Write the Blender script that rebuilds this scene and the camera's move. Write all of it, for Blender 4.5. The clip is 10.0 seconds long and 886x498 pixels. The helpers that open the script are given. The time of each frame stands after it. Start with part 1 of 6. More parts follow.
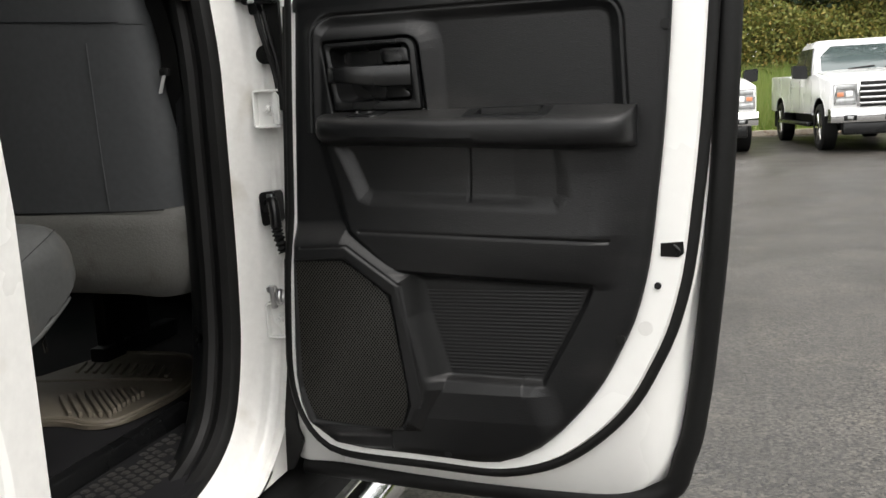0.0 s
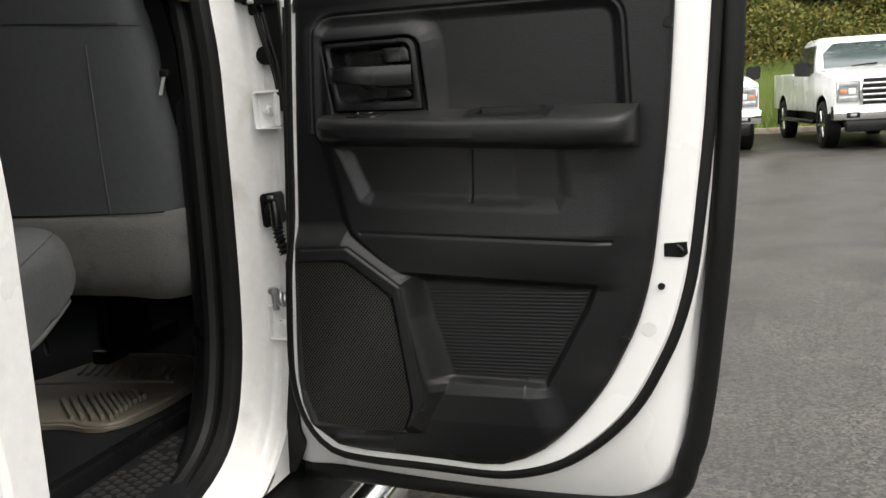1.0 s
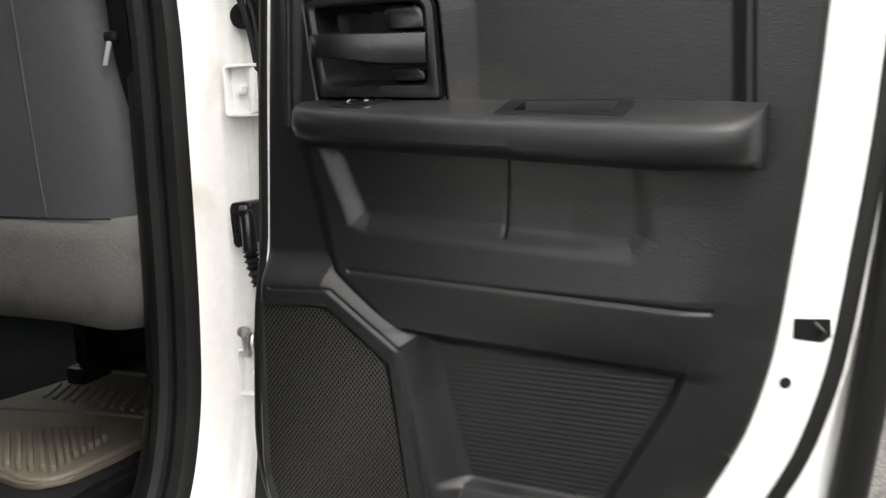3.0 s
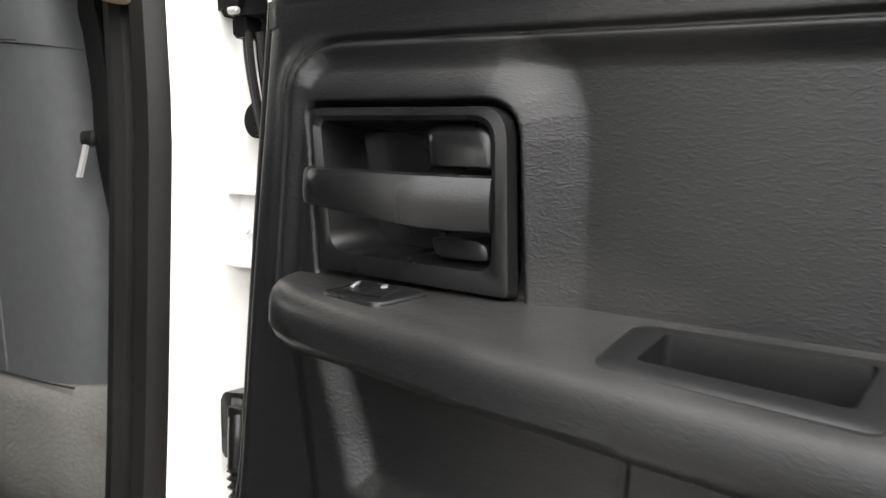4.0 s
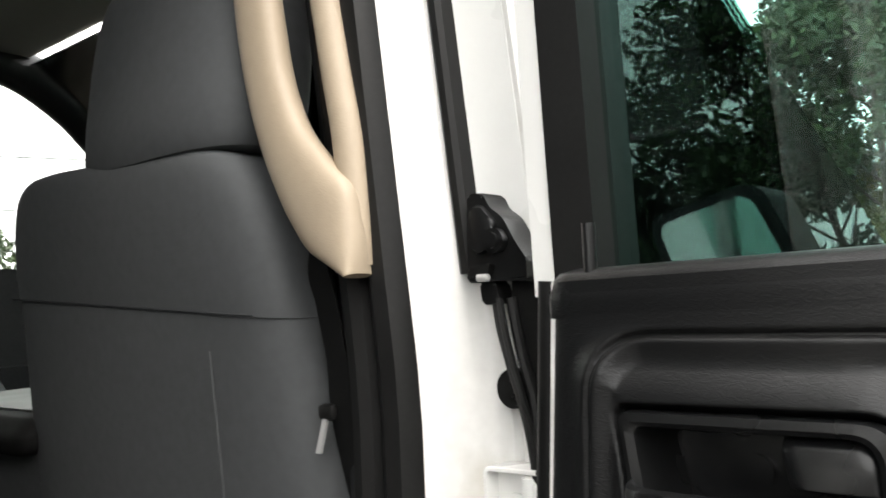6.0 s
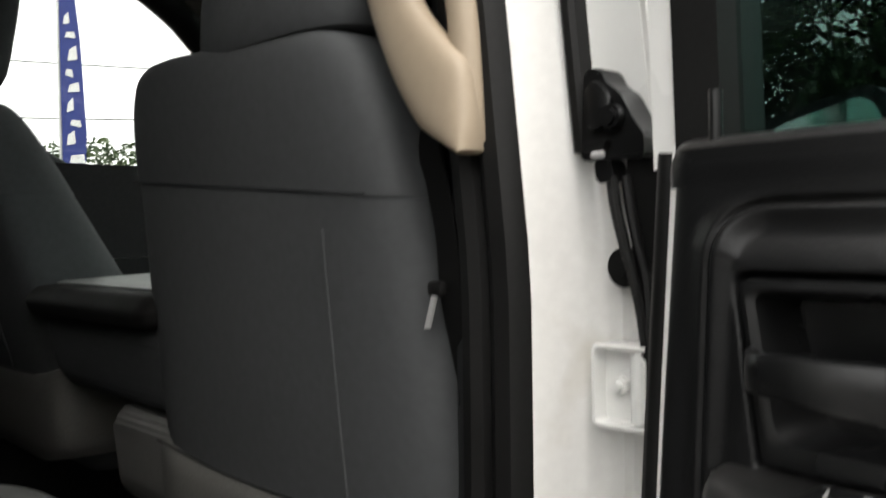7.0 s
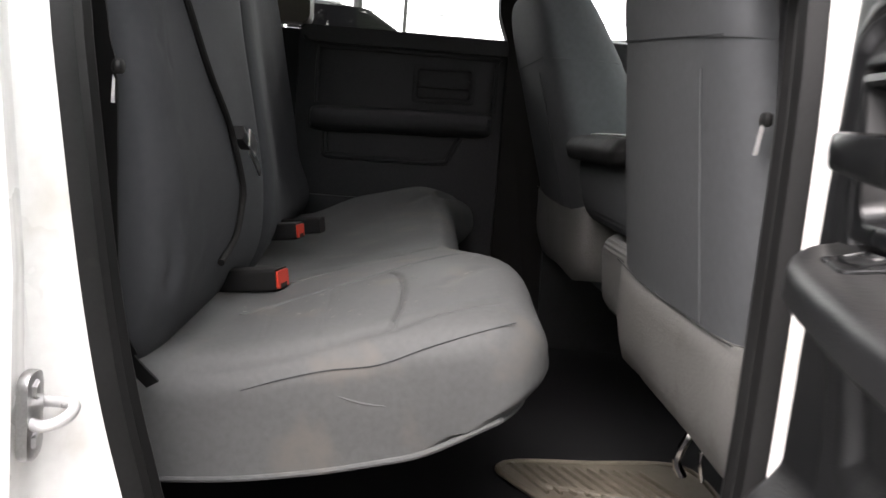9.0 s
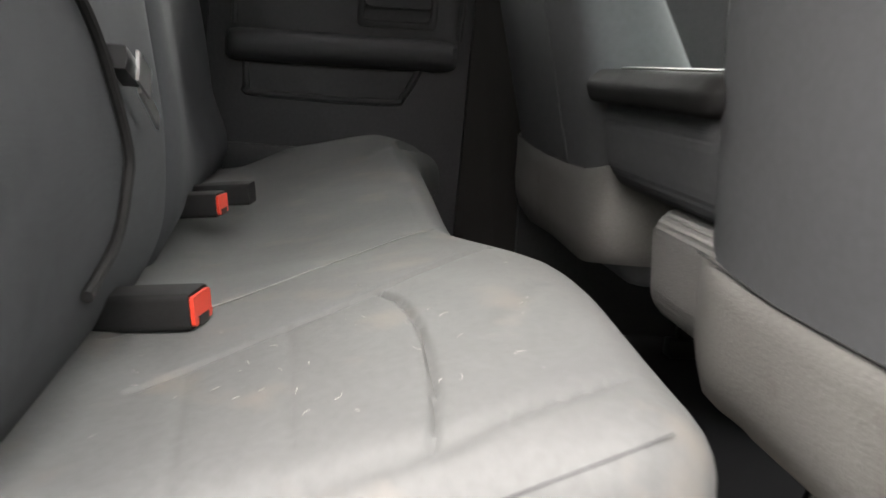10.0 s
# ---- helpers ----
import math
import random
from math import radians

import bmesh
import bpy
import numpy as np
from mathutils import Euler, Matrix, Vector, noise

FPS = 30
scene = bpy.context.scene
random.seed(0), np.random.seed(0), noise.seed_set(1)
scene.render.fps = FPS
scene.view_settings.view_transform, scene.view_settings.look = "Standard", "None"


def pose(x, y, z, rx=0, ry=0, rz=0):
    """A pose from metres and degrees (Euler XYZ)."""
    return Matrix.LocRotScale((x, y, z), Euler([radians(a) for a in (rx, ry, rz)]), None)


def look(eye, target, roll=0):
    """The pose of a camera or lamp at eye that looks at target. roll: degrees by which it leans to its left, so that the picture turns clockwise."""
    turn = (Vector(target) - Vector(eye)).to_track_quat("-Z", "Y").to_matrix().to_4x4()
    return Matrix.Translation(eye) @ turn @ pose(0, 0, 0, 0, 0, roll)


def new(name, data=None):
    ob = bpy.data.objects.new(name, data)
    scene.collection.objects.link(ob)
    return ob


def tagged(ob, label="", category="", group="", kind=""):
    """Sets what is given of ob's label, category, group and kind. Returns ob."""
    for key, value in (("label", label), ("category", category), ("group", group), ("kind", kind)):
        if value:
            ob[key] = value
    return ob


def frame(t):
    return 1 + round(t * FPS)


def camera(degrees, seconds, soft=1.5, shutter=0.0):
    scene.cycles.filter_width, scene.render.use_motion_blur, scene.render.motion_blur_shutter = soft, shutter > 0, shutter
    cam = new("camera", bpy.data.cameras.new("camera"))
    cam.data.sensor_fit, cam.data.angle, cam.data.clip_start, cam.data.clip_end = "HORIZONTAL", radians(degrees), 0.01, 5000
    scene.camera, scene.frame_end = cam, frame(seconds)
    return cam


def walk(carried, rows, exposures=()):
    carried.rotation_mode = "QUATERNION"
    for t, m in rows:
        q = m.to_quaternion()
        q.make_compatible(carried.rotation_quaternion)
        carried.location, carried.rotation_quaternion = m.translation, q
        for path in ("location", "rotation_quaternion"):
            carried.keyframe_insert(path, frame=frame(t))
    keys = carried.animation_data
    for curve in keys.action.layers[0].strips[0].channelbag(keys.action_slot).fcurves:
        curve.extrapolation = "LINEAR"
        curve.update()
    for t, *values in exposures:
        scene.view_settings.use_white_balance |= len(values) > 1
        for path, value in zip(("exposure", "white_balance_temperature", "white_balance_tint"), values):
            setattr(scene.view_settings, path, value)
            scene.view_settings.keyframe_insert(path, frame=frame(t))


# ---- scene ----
cam = camera(52.7, 10.0, shutter=0.4)
PATH = [
    (0, (1.299, 1.447, 1.113), (0.735, 3.34, 0.798), -3.1),
    (0.5, (1.299, 1.449, 1.117), (0.724, 3.338, 0.8), -3.3),
    (1, (1.298, 1.455, 1.114), (0.728, 3.346, 0.798), -3.4),
    (1.5, (1.301, 1.469, 1.114), (0.728, 3.357, 0.785), -3.4),
    (2, (1.312, 1.508, 1.107), (0.705, 3.383, 0.764), -1.4),
    (2.2, (1.32, 1.541, 1.1), (0.671, 3.404, 0.77), -1.1),
    (3.3, (1.21, 1.952, 1.128), (0.39, 3.74, 0.767), -1.8),
    (3.5, (1.199, 2.027, 1.129), (0.24, 3.764, 0.878), -0.2),
    (3.8, (1.175, 2.162, 1.173), (0.11, 3.837, 0.925), 1.2),
    (4, (1.146, 2.215, 1.175), (0.056, 3.882, 0.99), 2.1),
    (4.5, (1.102, 2.247, 1.188), (0.037, 3.913, 0.883), 0.1),
    (5, (1.066, 2.232, 1.202), (-0.038, 3.888, 1.003), -1.3),
    (5.2, (1.048, 2.214, 1.205), (-0.063, 3.869, 1.035), -1.1),
    (5.5, (1.034, 2.211, 1.221), (-0.125, 3.84, 1.143), -1.0),
    (5.7, (1.037, 2.201, 1.253), (-0.196, 3.772, 1.362), -1.0),
    (6.8, (1.032, 2.212, 1.261), (-0.425, 3.581, 1.322), -2.3),
    (7, (1.026, 2.191, 1.231), (-0.44, 3.552, 1.192), -1.1),
    (7.2, (1.026, 2.187, 1.209), (-0.481, 3.501, 1.192), -0.4),
    (7.4, (1.035, 2.191, 1.203), (-0.591, 3.355, 1.214), -0.5),
    (7.5, (1.046, 2.197, 1.21), (-0.646, 3.262, 1.209), -1.1),
    (7.8, (1.137, 2.271, 1.185), (-0.761, 2.9, 1.182), 2.4),
    (8, (1.231, 2.33, 1.171), (-0.729, 2.708, 1.038), 5.5),
    (8.2, (1.316, 2.353, 1.166), (-0.66, 2.611, 0.995), 6.4),
    (8.5, (1.339, 2.374, 1.168), (-0.646, 2.537, 0.985), 5.4),
    (8.7, (1.337, 2.375, 1.166), (-0.649, 2.512, 0.98), 5.5),
    (9, (1.293, 2.357, 1.158), (-0.687, 2.438, 0.887), 4.7),
    (9.5, (1.075, 2.293, 1.153), (-0.889, 2.547, 0.871), 2.7),
    (9.7, (0.995, 2.273, 1.158), (-0.951, 2.569, 0.805), 3.3),
    (10, (0.84, 2.285, 1.142), (-1.1, 2.569, 0.75), 5.4),
]
EXPOSURES = [(0.0, 1.22, 6450, 10), (2.2, 1.18, 6450, 10), (3.3, 2.42, 6450, 11), (4.0, 2.62, 6450, 11), (4.5, 2.42, 6500, 11), (5.0, 2.58, 6500, 11), (5.5, 2.5, 6450, 10), (6.8, 1.15, 6500, 9), (7.2, 1.75, 6500, 10), (7.6, 2.0, 6500, 11), (8.2, 2.65, 6450, 16), (8.5, 2.98, 6450, 17), (9.2, 2.75, 6450, 17), (9.5, 3.2, 6500, 16), (10.0, 3.8, 6600, 14)]
walk(cam, [(t, look(eye, target, roll)) for t, eye, target, roll in PATH], EXPOSURES)

# ---- light ----
world = bpy.data.worlds.new("overcast")
scene.world = world
world.use_nodes = True
nt = world.node_tree
sky = nt.nodes.new("ShaderNodeTexSky")
sky.sky_type, sky.sun_disc = "NISHITA", False
sky.sun_elevation, sky.sun_rotation = radians(50), radians(117)
sky.air_density, sky.dust_density, sky.ozone_density = 1.0, 6.0, 1.0
soft_sky = nt.nodes.new("ShaderNodeMix")
soft_sky.data_type = "RGBA"
soft_sky.inputs[0].default_value = 0.85
soft_sky.inputs[7].default_value = (11.2, 11.0, 10.6, 1)
nt.links.new(sky.outputs[0], soft_sky.inputs[6])
nt.links.new(soft_sky.outputs[2], nt.nodes["Background"].inputs[0])
nt.nodes["Background"].inputs[1].default_value = 0.12
sun = new("sun", bpy.data.lights.new("sun", "SUN"))
sun.data.energy, sun.data.angle, sun.data.color = 0.8, radians(25), (1.0, 0.97, 0.93)
sun.matrix_world = look((0, 0, 20), (-12, 6, 0))


# ---- materials ----
def mat(name, colour, rough=0.6, metal=0.0, spread=0.12, scale=6.0, bump=0.0, bump_scale=400.0, spec=0.5, grain="noise", coat=0.0, dirt=None, dirt_at=0.62, stretch=(1, 1, 1), speckle=None, dust_sheen=None):
    """A surface with a broad and a fine variation of its colour, a fine relief, and dirt in patches."""
    m = bpy.data.materials.new(name)
    m.use_nodes = True
    n, l = m.node_tree.nodes, m.node_tree.links
    b = n["Principled BSDF"]
    co = n.new("ShaderNodeTexCoord")
    mp = n.new("ShaderNodeMapping")
    mp.inputs["Scale"].default_value = stretch
    l.new(co.outputs["Object"], mp.inputs[0])
    big, small = n.new("ShaderNodeTexNoise"), n.new("ShaderNodeTexNoise")
    big.inputs["Scale"].default_value, big.inputs["Detail"].default_value = scale, 5
    small.inputs["Scale"].default_value, small.inputs["Detail"].default_value = scale * 25, 3
    l.new(mp.outputs[0], big.inputs[0])
    l.new(mp.outputs[0], small.inputs[0])
    add = n.new("ShaderNodeMath")
    add.operation = "ADD"
    l.new(big.outputs[0], add.inputs[0])
    l.new(small.outputs[0], add.inputs[1])
    rng = n.new("ShaderNodeMapRange")
    rng.inputs[1].default_value, rng.inputs[2].default_value = 0.6, 1.4
    rng.inputs[3].default_value, rng.inputs[4].default_value = 1 - spread, 1 + spread
    l.new(add.outputs[0], rng.inputs[0])
    mul = n.new("ShaderNodeMix")
    mul.data_type, mul.blend_type = "RGBA", "MULTIPLY"
    mul.inputs[0].default_value = 1
    mul.inputs[6].default_value = (*colour, 1)
    l.new(rng.outputs[0], mul.inputs[7])
    out = mul.outputs[2]
    if dirt:
        d = n.new("ShaderNodeTexNoise")
        d.inputs["Scale"].default_value, d.inputs["Detail"].default_value = scale * 2.3, 8
        l.new(mp.outputs[0], d.inputs[0])
        r2 = n.new("ShaderNodeMapRange")
        r2.inputs[1].default_value, r2.inputs[2].default_value = dirt_at, dirt_at + 0.15
        l.new(d.outputs[0], r2.inputs[0])
        mx = n.new("ShaderNodeMix")
        mx.data_type = "RGBA"
        mx.inputs[7].default_value = (*dirt, 1)
        l.new(r2.outputs[0], mx.inputs[0])
        l.new(out, mx.inputs[6])
        out = mx.outputs[2]
    # Real dust with a sky sheen painted in: upward faces get a paler colour.
    if dust_sheen:
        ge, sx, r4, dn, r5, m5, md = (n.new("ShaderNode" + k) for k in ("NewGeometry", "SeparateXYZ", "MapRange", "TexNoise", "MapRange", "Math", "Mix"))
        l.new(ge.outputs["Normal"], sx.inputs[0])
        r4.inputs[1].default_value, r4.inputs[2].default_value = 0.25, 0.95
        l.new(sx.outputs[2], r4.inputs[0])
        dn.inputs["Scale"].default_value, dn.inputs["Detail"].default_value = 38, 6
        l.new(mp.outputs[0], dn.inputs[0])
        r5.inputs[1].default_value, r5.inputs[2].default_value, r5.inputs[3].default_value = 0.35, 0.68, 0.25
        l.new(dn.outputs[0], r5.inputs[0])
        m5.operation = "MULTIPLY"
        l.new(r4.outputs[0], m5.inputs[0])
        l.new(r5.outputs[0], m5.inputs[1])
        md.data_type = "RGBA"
        md.inputs[7].default_value = (*dust_sheen, 1)
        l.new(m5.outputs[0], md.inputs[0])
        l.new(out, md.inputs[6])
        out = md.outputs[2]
    if speckle:
        sp, r3, ms = n.new("ShaderNodeTexVoronoi"), n.new("ShaderNodeMapRange"), n.new("ShaderNodeMix")
        sp.inputs["Scale"].default_value = speckle
        r3.inputs[1].default_value, r3.inputs[2].default_value = 0.15, 0.95
        r3.inputs[3].default_value, r3.inputs[4].default_value = 0.15, 2.3
        l.new(mp.outputs[0], sp.inputs["Vector"])
        l.new(sp.outputs["Color"], r3.inputs[0])
        ms.data_type, ms.blend_type = "RGBA", "MULTIPLY"
        ms.inputs[0].default_value = 1
        l.new(out, ms.inputs[6])
        l.new(r3.outputs[0], ms.inputs[7])
        out = ms.outputs[2]
    l.new(out, b.inputs["Base Color"])
    rr = n.new("ShaderNodeMapRange")
    rr.inputs[1].default_value, rr.inputs[2].default_value = 0.3, 0.7
    rr.inputs[3].default_value, rr.inputs[4].default_value = max(0.02, rough - 0.08), min(1, rough + 0.08)
    l.new(big.outputs[0], rr.inputs[0])
    l.new(rr.outputs[0], b.inputs["Roughness"])
    b.inputs["Metallic"].default_value = metal
    b.inputs["Specular IOR Level"].default_value = spec
    b.inputs["Coat Weight"].default_value = coat
    b.inputs["Coat Roughness"].default_value = 0.05
    if bump:
        if grain == "leather":
            t = n.new("ShaderNodeTexVoronoi")
            t.feature = "SMOOTH_F1"
            t.inputs["Scale"].default_value = bump_scale
        elif grain == "wrinkle":
            t0 = n.new("ShaderNodeTexNoise")
            t0.inputs["Scale"].default_value, t0.inputs["Detail"].default_value, t0.inputs["Distortion"].default_value = bump_scale, 2.5, 0.6
            l.new(mp.outputs[0], t0.inputs["Vector"])
            t1, t = n.new("ShaderNodeMath"), n.new("ShaderNodeMath")
            t1.operation, t1.inputs[1].default_value = "SUBTRACT", 0.5
            t.operation = "ABSOLUTE"
            l.new(t0.outputs[0], t1.inputs[0])
            l.new(t1.outputs[0], t.inputs[0])
        elif grain == "weave":
            t = n.new("ShaderNodeTexMagic")
            t.turbulence_depth = 1
            t.inputs["Scale"].default_value = bump_scale
        else:
            t = n.new("ShaderNodeTexNoise")
            t.inputs["Scale"].default_value, t.inputs["Detail"].default_value = bump_scale, 4
        if grain != "wrinkle":
            l.new(mp.outputs[0], t.inputs["Vector"])
        bp = n.new("ShaderNodeBump")
        bp.inputs["Strength"].default_value, bp.inputs["Distance"].default_value = bump, 0.002
        l.new(t.outputs["Distance"] if grain == "leather" else t.outputs[1] if grain == "weave" else t.outputs[0], bp.inputs["Height"])
        l.new(bp.outputs[0], b.inputs["Normal"])
    return m


def glass(name, tint, rough=0.0):
    m = bpy.data.materials.new(name)
    m.use_nodes = True
    n, l = m.node_tree.nodes, m.node_tree.links
    n.remove(n["Principled BSDF"])
    tr, gl, mx, fr = n.new("ShaderNodeBsdfTransparent"), n.new("ShaderNodeBsdfGlossy"), n.new("ShaderNodeMixShader"), n.new("ShaderNodeFresnel")
    tr.inputs[0].default_value = (*tint, 1)
    gl.inputs["Roughness"].default_value = rough
    fr.inputs[0].default_value = 1.5
    l.new(fr.outputs[0], mx.inputs[0])
    l.new(tr.outputs[0], mx.inputs[1])
    l.new(gl.outputs[0], mx.inputs[2])
    l.new(mx.outputs[0], n["Material Output"].inputs[0])
    return m


WHITE = mat("white_paint", (0.79, 0.79, 0.77), 0.28, spread=0.02, scale=2, coat=0.6, dirt=(0.66, 0.64, 0.59), dirt_at=0.76)
CLEAN = mat("clean_white_paint", (0.80, 0.80, 0.79), 0.25, spread=0.015, scale=1, coat=0.7)
# White with real grime; its lower tone also holds the door opening's shade.
GRIMY_SHADED = mat("grimy_shaded_white", (0.66, 0.655, 0.635), 0.32, spread=0.07, scale=4, coat=0.45, dirt=(0.50, 0.48, 0.43), dirt_at=0.58)
# Upward trim faces carry some dust plus the painted sky sheen.
TRIM = mat("black_trim", (0.0058, 0.0060, 0.0064), 0.37, spread=0.25, scale=5, bump=0.24, bump_scale=400, grain="wrinkle", spec=0.30, dirt=(0.0135, 0.0133, 0.0130), dirt_at=0.58, stretch=(0.42, 0.8, 1), dust_sheen=(0.023, 0.0226, 0.0222))
SMOOTH = mat("black_plastic", (0.005, 0.0052, 0.0055), 0.32, spread=0.2, scale=8, bump=0.08, bump_scale=900, spec=0.38, dirt=(0.011, 0.0108, 0.0104), dirt_at=0.62)
# Same plastic as TRIM; the far side's shade is put into colour and gloss.
FAR_TRIM = mat("far_trim_shaded", (0.021, 0.0212, 0.0228), 0.6, spread=0.25, scale=6, spec=0.2, bump=0.25, bump_scale=330, grain="wrinkle")
DULL = mat("dull_black", (0.006, 0.006, 0.006), 0.7, spread=0.2, scale=8, spec=0.12, bump=0.1, bump_scale=700)
RUBBER = mat("black_rubber", (0.006, 0.006, 0.006), 0.5, spread=0.3, scale=10, spec=0.22, dirt=(0.014, 0.0135, 0.012), dirt_at=0.66)
CLOTH = mat("charcoal_cloth", (0.061, 0.0645, 0.0672), 0.85, spread=0.12, scale=4, bump=0.12, bump_scale=900, grain="weave", spec=0.2)
CLOTH_DARK = mat("dark_cloth", (0.0260, 0.0277, 0.0300), 0.85, spread=0.12, scale=4, bump=0.12, bump_scale=900, grain="weave", spec=0.2)
VINYL = mat("grey_vinyl", (0.115, 0.115, 0.11), 0.6, spread=0.12, scale=5, bump=0.3, bump_scale=500, grain="leather")
SKIRT = mat("skirt_vinyl", (0.100, 0.099, 0.093), 0.6, spread=0.15, scale=9, bump=0.35, bump_scale=260, dirt=(0.07, 0.067, 0.06), dirt_at=0.6)
NEOPRENE = mat("grey_neoprene", (0.055, 0.057, 0.0562), 0.72, spread=0.16, scale=6, bump=0.12, bump_scale=1400, spec=0.36, dirt=(0.074, 0.070, 0.063), dirt_at=0.56)
CARPET = mat("black_carpet", (0.012, 0.012, 0.013), 0.95, spread=0.3, scale=20, bump=0.8, bump_scale=700, spec=0.1)
MAT_TAN = mat("tan_mat", (0.112, 0.099, 0.075), 0.6, spread=0.2, scale=9, dirt=(0.115, 0.098, 0.075), dirt_at=0.5, bump=0.2, bump_scale=300)
HEADLINER = mat("headliner", (0.12, 0.113, 0.096), 0.9, spread=0.08, scale=6, bump=0.2, bump_scale=600)
TAN = mat("tan_plastic", (0.34, 0.275, 0.20), 0.5, spread=0.05, scale=4, bump=0.15, bump_scale=700)
CHROME = mat("chrome", (0.75, 0.75, 0.75), 0.12, metal=1.0, spread=0.08, scale=12)
BRIGHT = mat("bright_steel", (0.52, 0.52, 0.52), 0.35, metal=0.35, spread=0.08, scale=20)
STEEL = mat("steel", (0.5, 0.5, 0.5), 0.35, metal=1.0, spread=0.15, scale=20)
RED = mat("red_plastic", (0.38, 0.030, 0.014), 0.4, spread=0.06)
ASPHALT = mat("asphalt", (0.037, 0.0335, 0.0288), 0.42, spread=0.5, scale=1.2, bump=1.0, bump_scale=90, dirt=(0.052, 0.0465, 0.0385), dirt_at=0.54, speckle=105)
GLASS = glass("side_glass", (0.55, 0.72, 0.68))
TINTED = glass("tinted_glass", (0.16, 0.18, 0.175))
CLEAR = glass("clear_glass", (0.83, 0.85, 0.83))


# ---- building blocks ----
def mesh_of(bm, material, smooth=True):
    me = bpy.data.meshes.new("m")
    bmesh.ops.recalc_face_normals(bm, faces=bm.faces)
    bm.to_mesh(me)
    bm.free()
    me.materials.append(material)
    if smooth:
        me.polygons.foreach_set("use_smooth", [True] * len(me.polygons))
        me.set_sharp_from_angle(angle=radians(38))
    return me


def part(name, bm, material, parent=None, label="", smooth=True):
    """One mesh object, under a thing or part, or free."""
    ob = new(name, mesh_of(bm, material, smooth))
    ob.parent = parent
    if label:
        ob["label"] = label
    return ob


def thing(name, label, category, group="", kind="", m=None):
    ob = new(name)
    ob.empty_display_size = 0.05
    if m is not None:
        ob.matrix_world = m
    return tagged(ob, label, category, group, kind)


def setting(name, bm, material, label, category, smooth=True):
    return tagged(part(name, bm, material, None, "", smooth), label, category, "", "structure")


def box(x0, x1, y0, y1, z0, z1, bevel=0.0, seg=2, bm=None):
    own = bm is None
    b = bmesh.new()
    bmesh.ops.create_cube(b, size=1)
    for v in b.verts:
        v.co = Vector(((x0 + x1) / 2 + v.co.x * (x1 - x0), (y0 + y1) / 2 + v.co.y * (y1 - y0), (z0 + z1) / 2 + v.co.z * (z1 - z0)))
    if bevel:
        bmesh.ops.bevel(b, geom=b.edges[:], offset=bevel, segments=seg, affect="EDGES", profile=0.5)
    if own:
        return b
    return merge(bm, b)


def merge(bm, b):
    me = bpy.data.meshes.new("tmp")
    b.to_mesh(me)
    b.free()
    bm.from_mesh(me)
    bpy.data.meshes.remove(me)
    return bm


def loft(rings, closed=True, caps=True):
    """A skin over rings of equal length."""
    b = bmesh.new()
    vs = [[b.verts.new(p) for p in ring] for ring in rings]
    k = len(rings[0])
    for a, c in zip(vs, vs[1:]):
        for i in range(k if closed else k - 1):
            b.faces.new((a[i], a[(i + 1) % k], c[(i + 1) % k], c[i]))
    if caps and closed:
        b.faces.new(vs[0][::-1])
        b.faces.new(vs[-1])
    return b


def prism(points, axis, lo, hi, bevel=0.0, seg=2):
    """A flat outline pushed along an axis: x takes (y, z), y takes (x, z), z takes (x, y)."""
    put = {"x": lambda p, d: (d, p[0], p[1]), "y": lambda p, d: (p[0], d, p[1]), "z": lambda p, d: (p[0], p[1], d)}[axis]
    b = loft([[put(p, lo) for p in points], [put(p, hi) for p in points]])
    if bevel:
        bmesh.ops.bevel(b, geom=b.edges[:], offset=bevel, segments=seg, affect="EDGES", profile=0.5)
    return b


def smooth_line(points, n=6, closed=False):
    """A Catmull-Rom curve through the points."""
    p = [Vector(q) for q in points]
    k = len(p)
    out = []
    for i in range(k if closed else k - 1):
        a, b_, c, d = (p[(i + j) % k] if closed else p[min(max(i + j, 0), k - 1)] for j in (-1, 0, 1, 2))
        for s in range(n):
            t = s / n
            out.append(0.5 * ((2 * b_) + (c - a) * t + (2 * a - 5 * b_ + 4 * c - d) * t * t + (3 * b_ - a - 3 * c + d) * t ** 3))
    if not closed:
        out.append(p[-1])
    return out


def tube(points, r, k=10, n=6, curve=True, flat=1.0, closed=False):
    """A round bar along a line; flat squeezes it into a band."""
    p = smooth_line(points, n, closed) if curve else [Vector(q) for q in points]
    rings = []
    side = None
    for i, q in enumerate(p):
        d = (p[(i + 1) % len(p)] - p[i - 1]) if closed else p[min(i + 1, len(p) - 1)] - p[max(i - 1, 0)]
        d.normalize()
        if side is None:
            side = d.orthogonal().normalized()
        side = (side - d * side.dot(d)).normalized()
        up = d.cross(side)
        rad = r(i / max(1, len(p) - 1)) if callable(r) else r
        rings.append([q + side * (rad * math.cos(2 * math.pi * j / k)) + up * (rad * flat * math.sin(2 * math.pi * j / k)) for j in range(k)])
    if closed:
        rings.append(rings[0])
    return loft(rings, caps=not closed)


def band(points, width, thick, across, n=6):
    """A strap along a line, its breadth along the vector across."""
    p = smooth_line(points, n)
    a = Vector(across).normalized()
    rings = []
    for i, q in enumerate(p):
        d = (p[min(i + 1, len(p) - 1)] - p[max(i - 1, 0)]).normalized()
        s = (a - d * a.dot(d)).normalized()
        u = d.cross(s)
        rings.append([q + s * x * width / 2 + u * y * thick / 2 for x, y in ((-1, -1), (1, -1), (1, 1), (-1, 1))])
    return loft(rings)


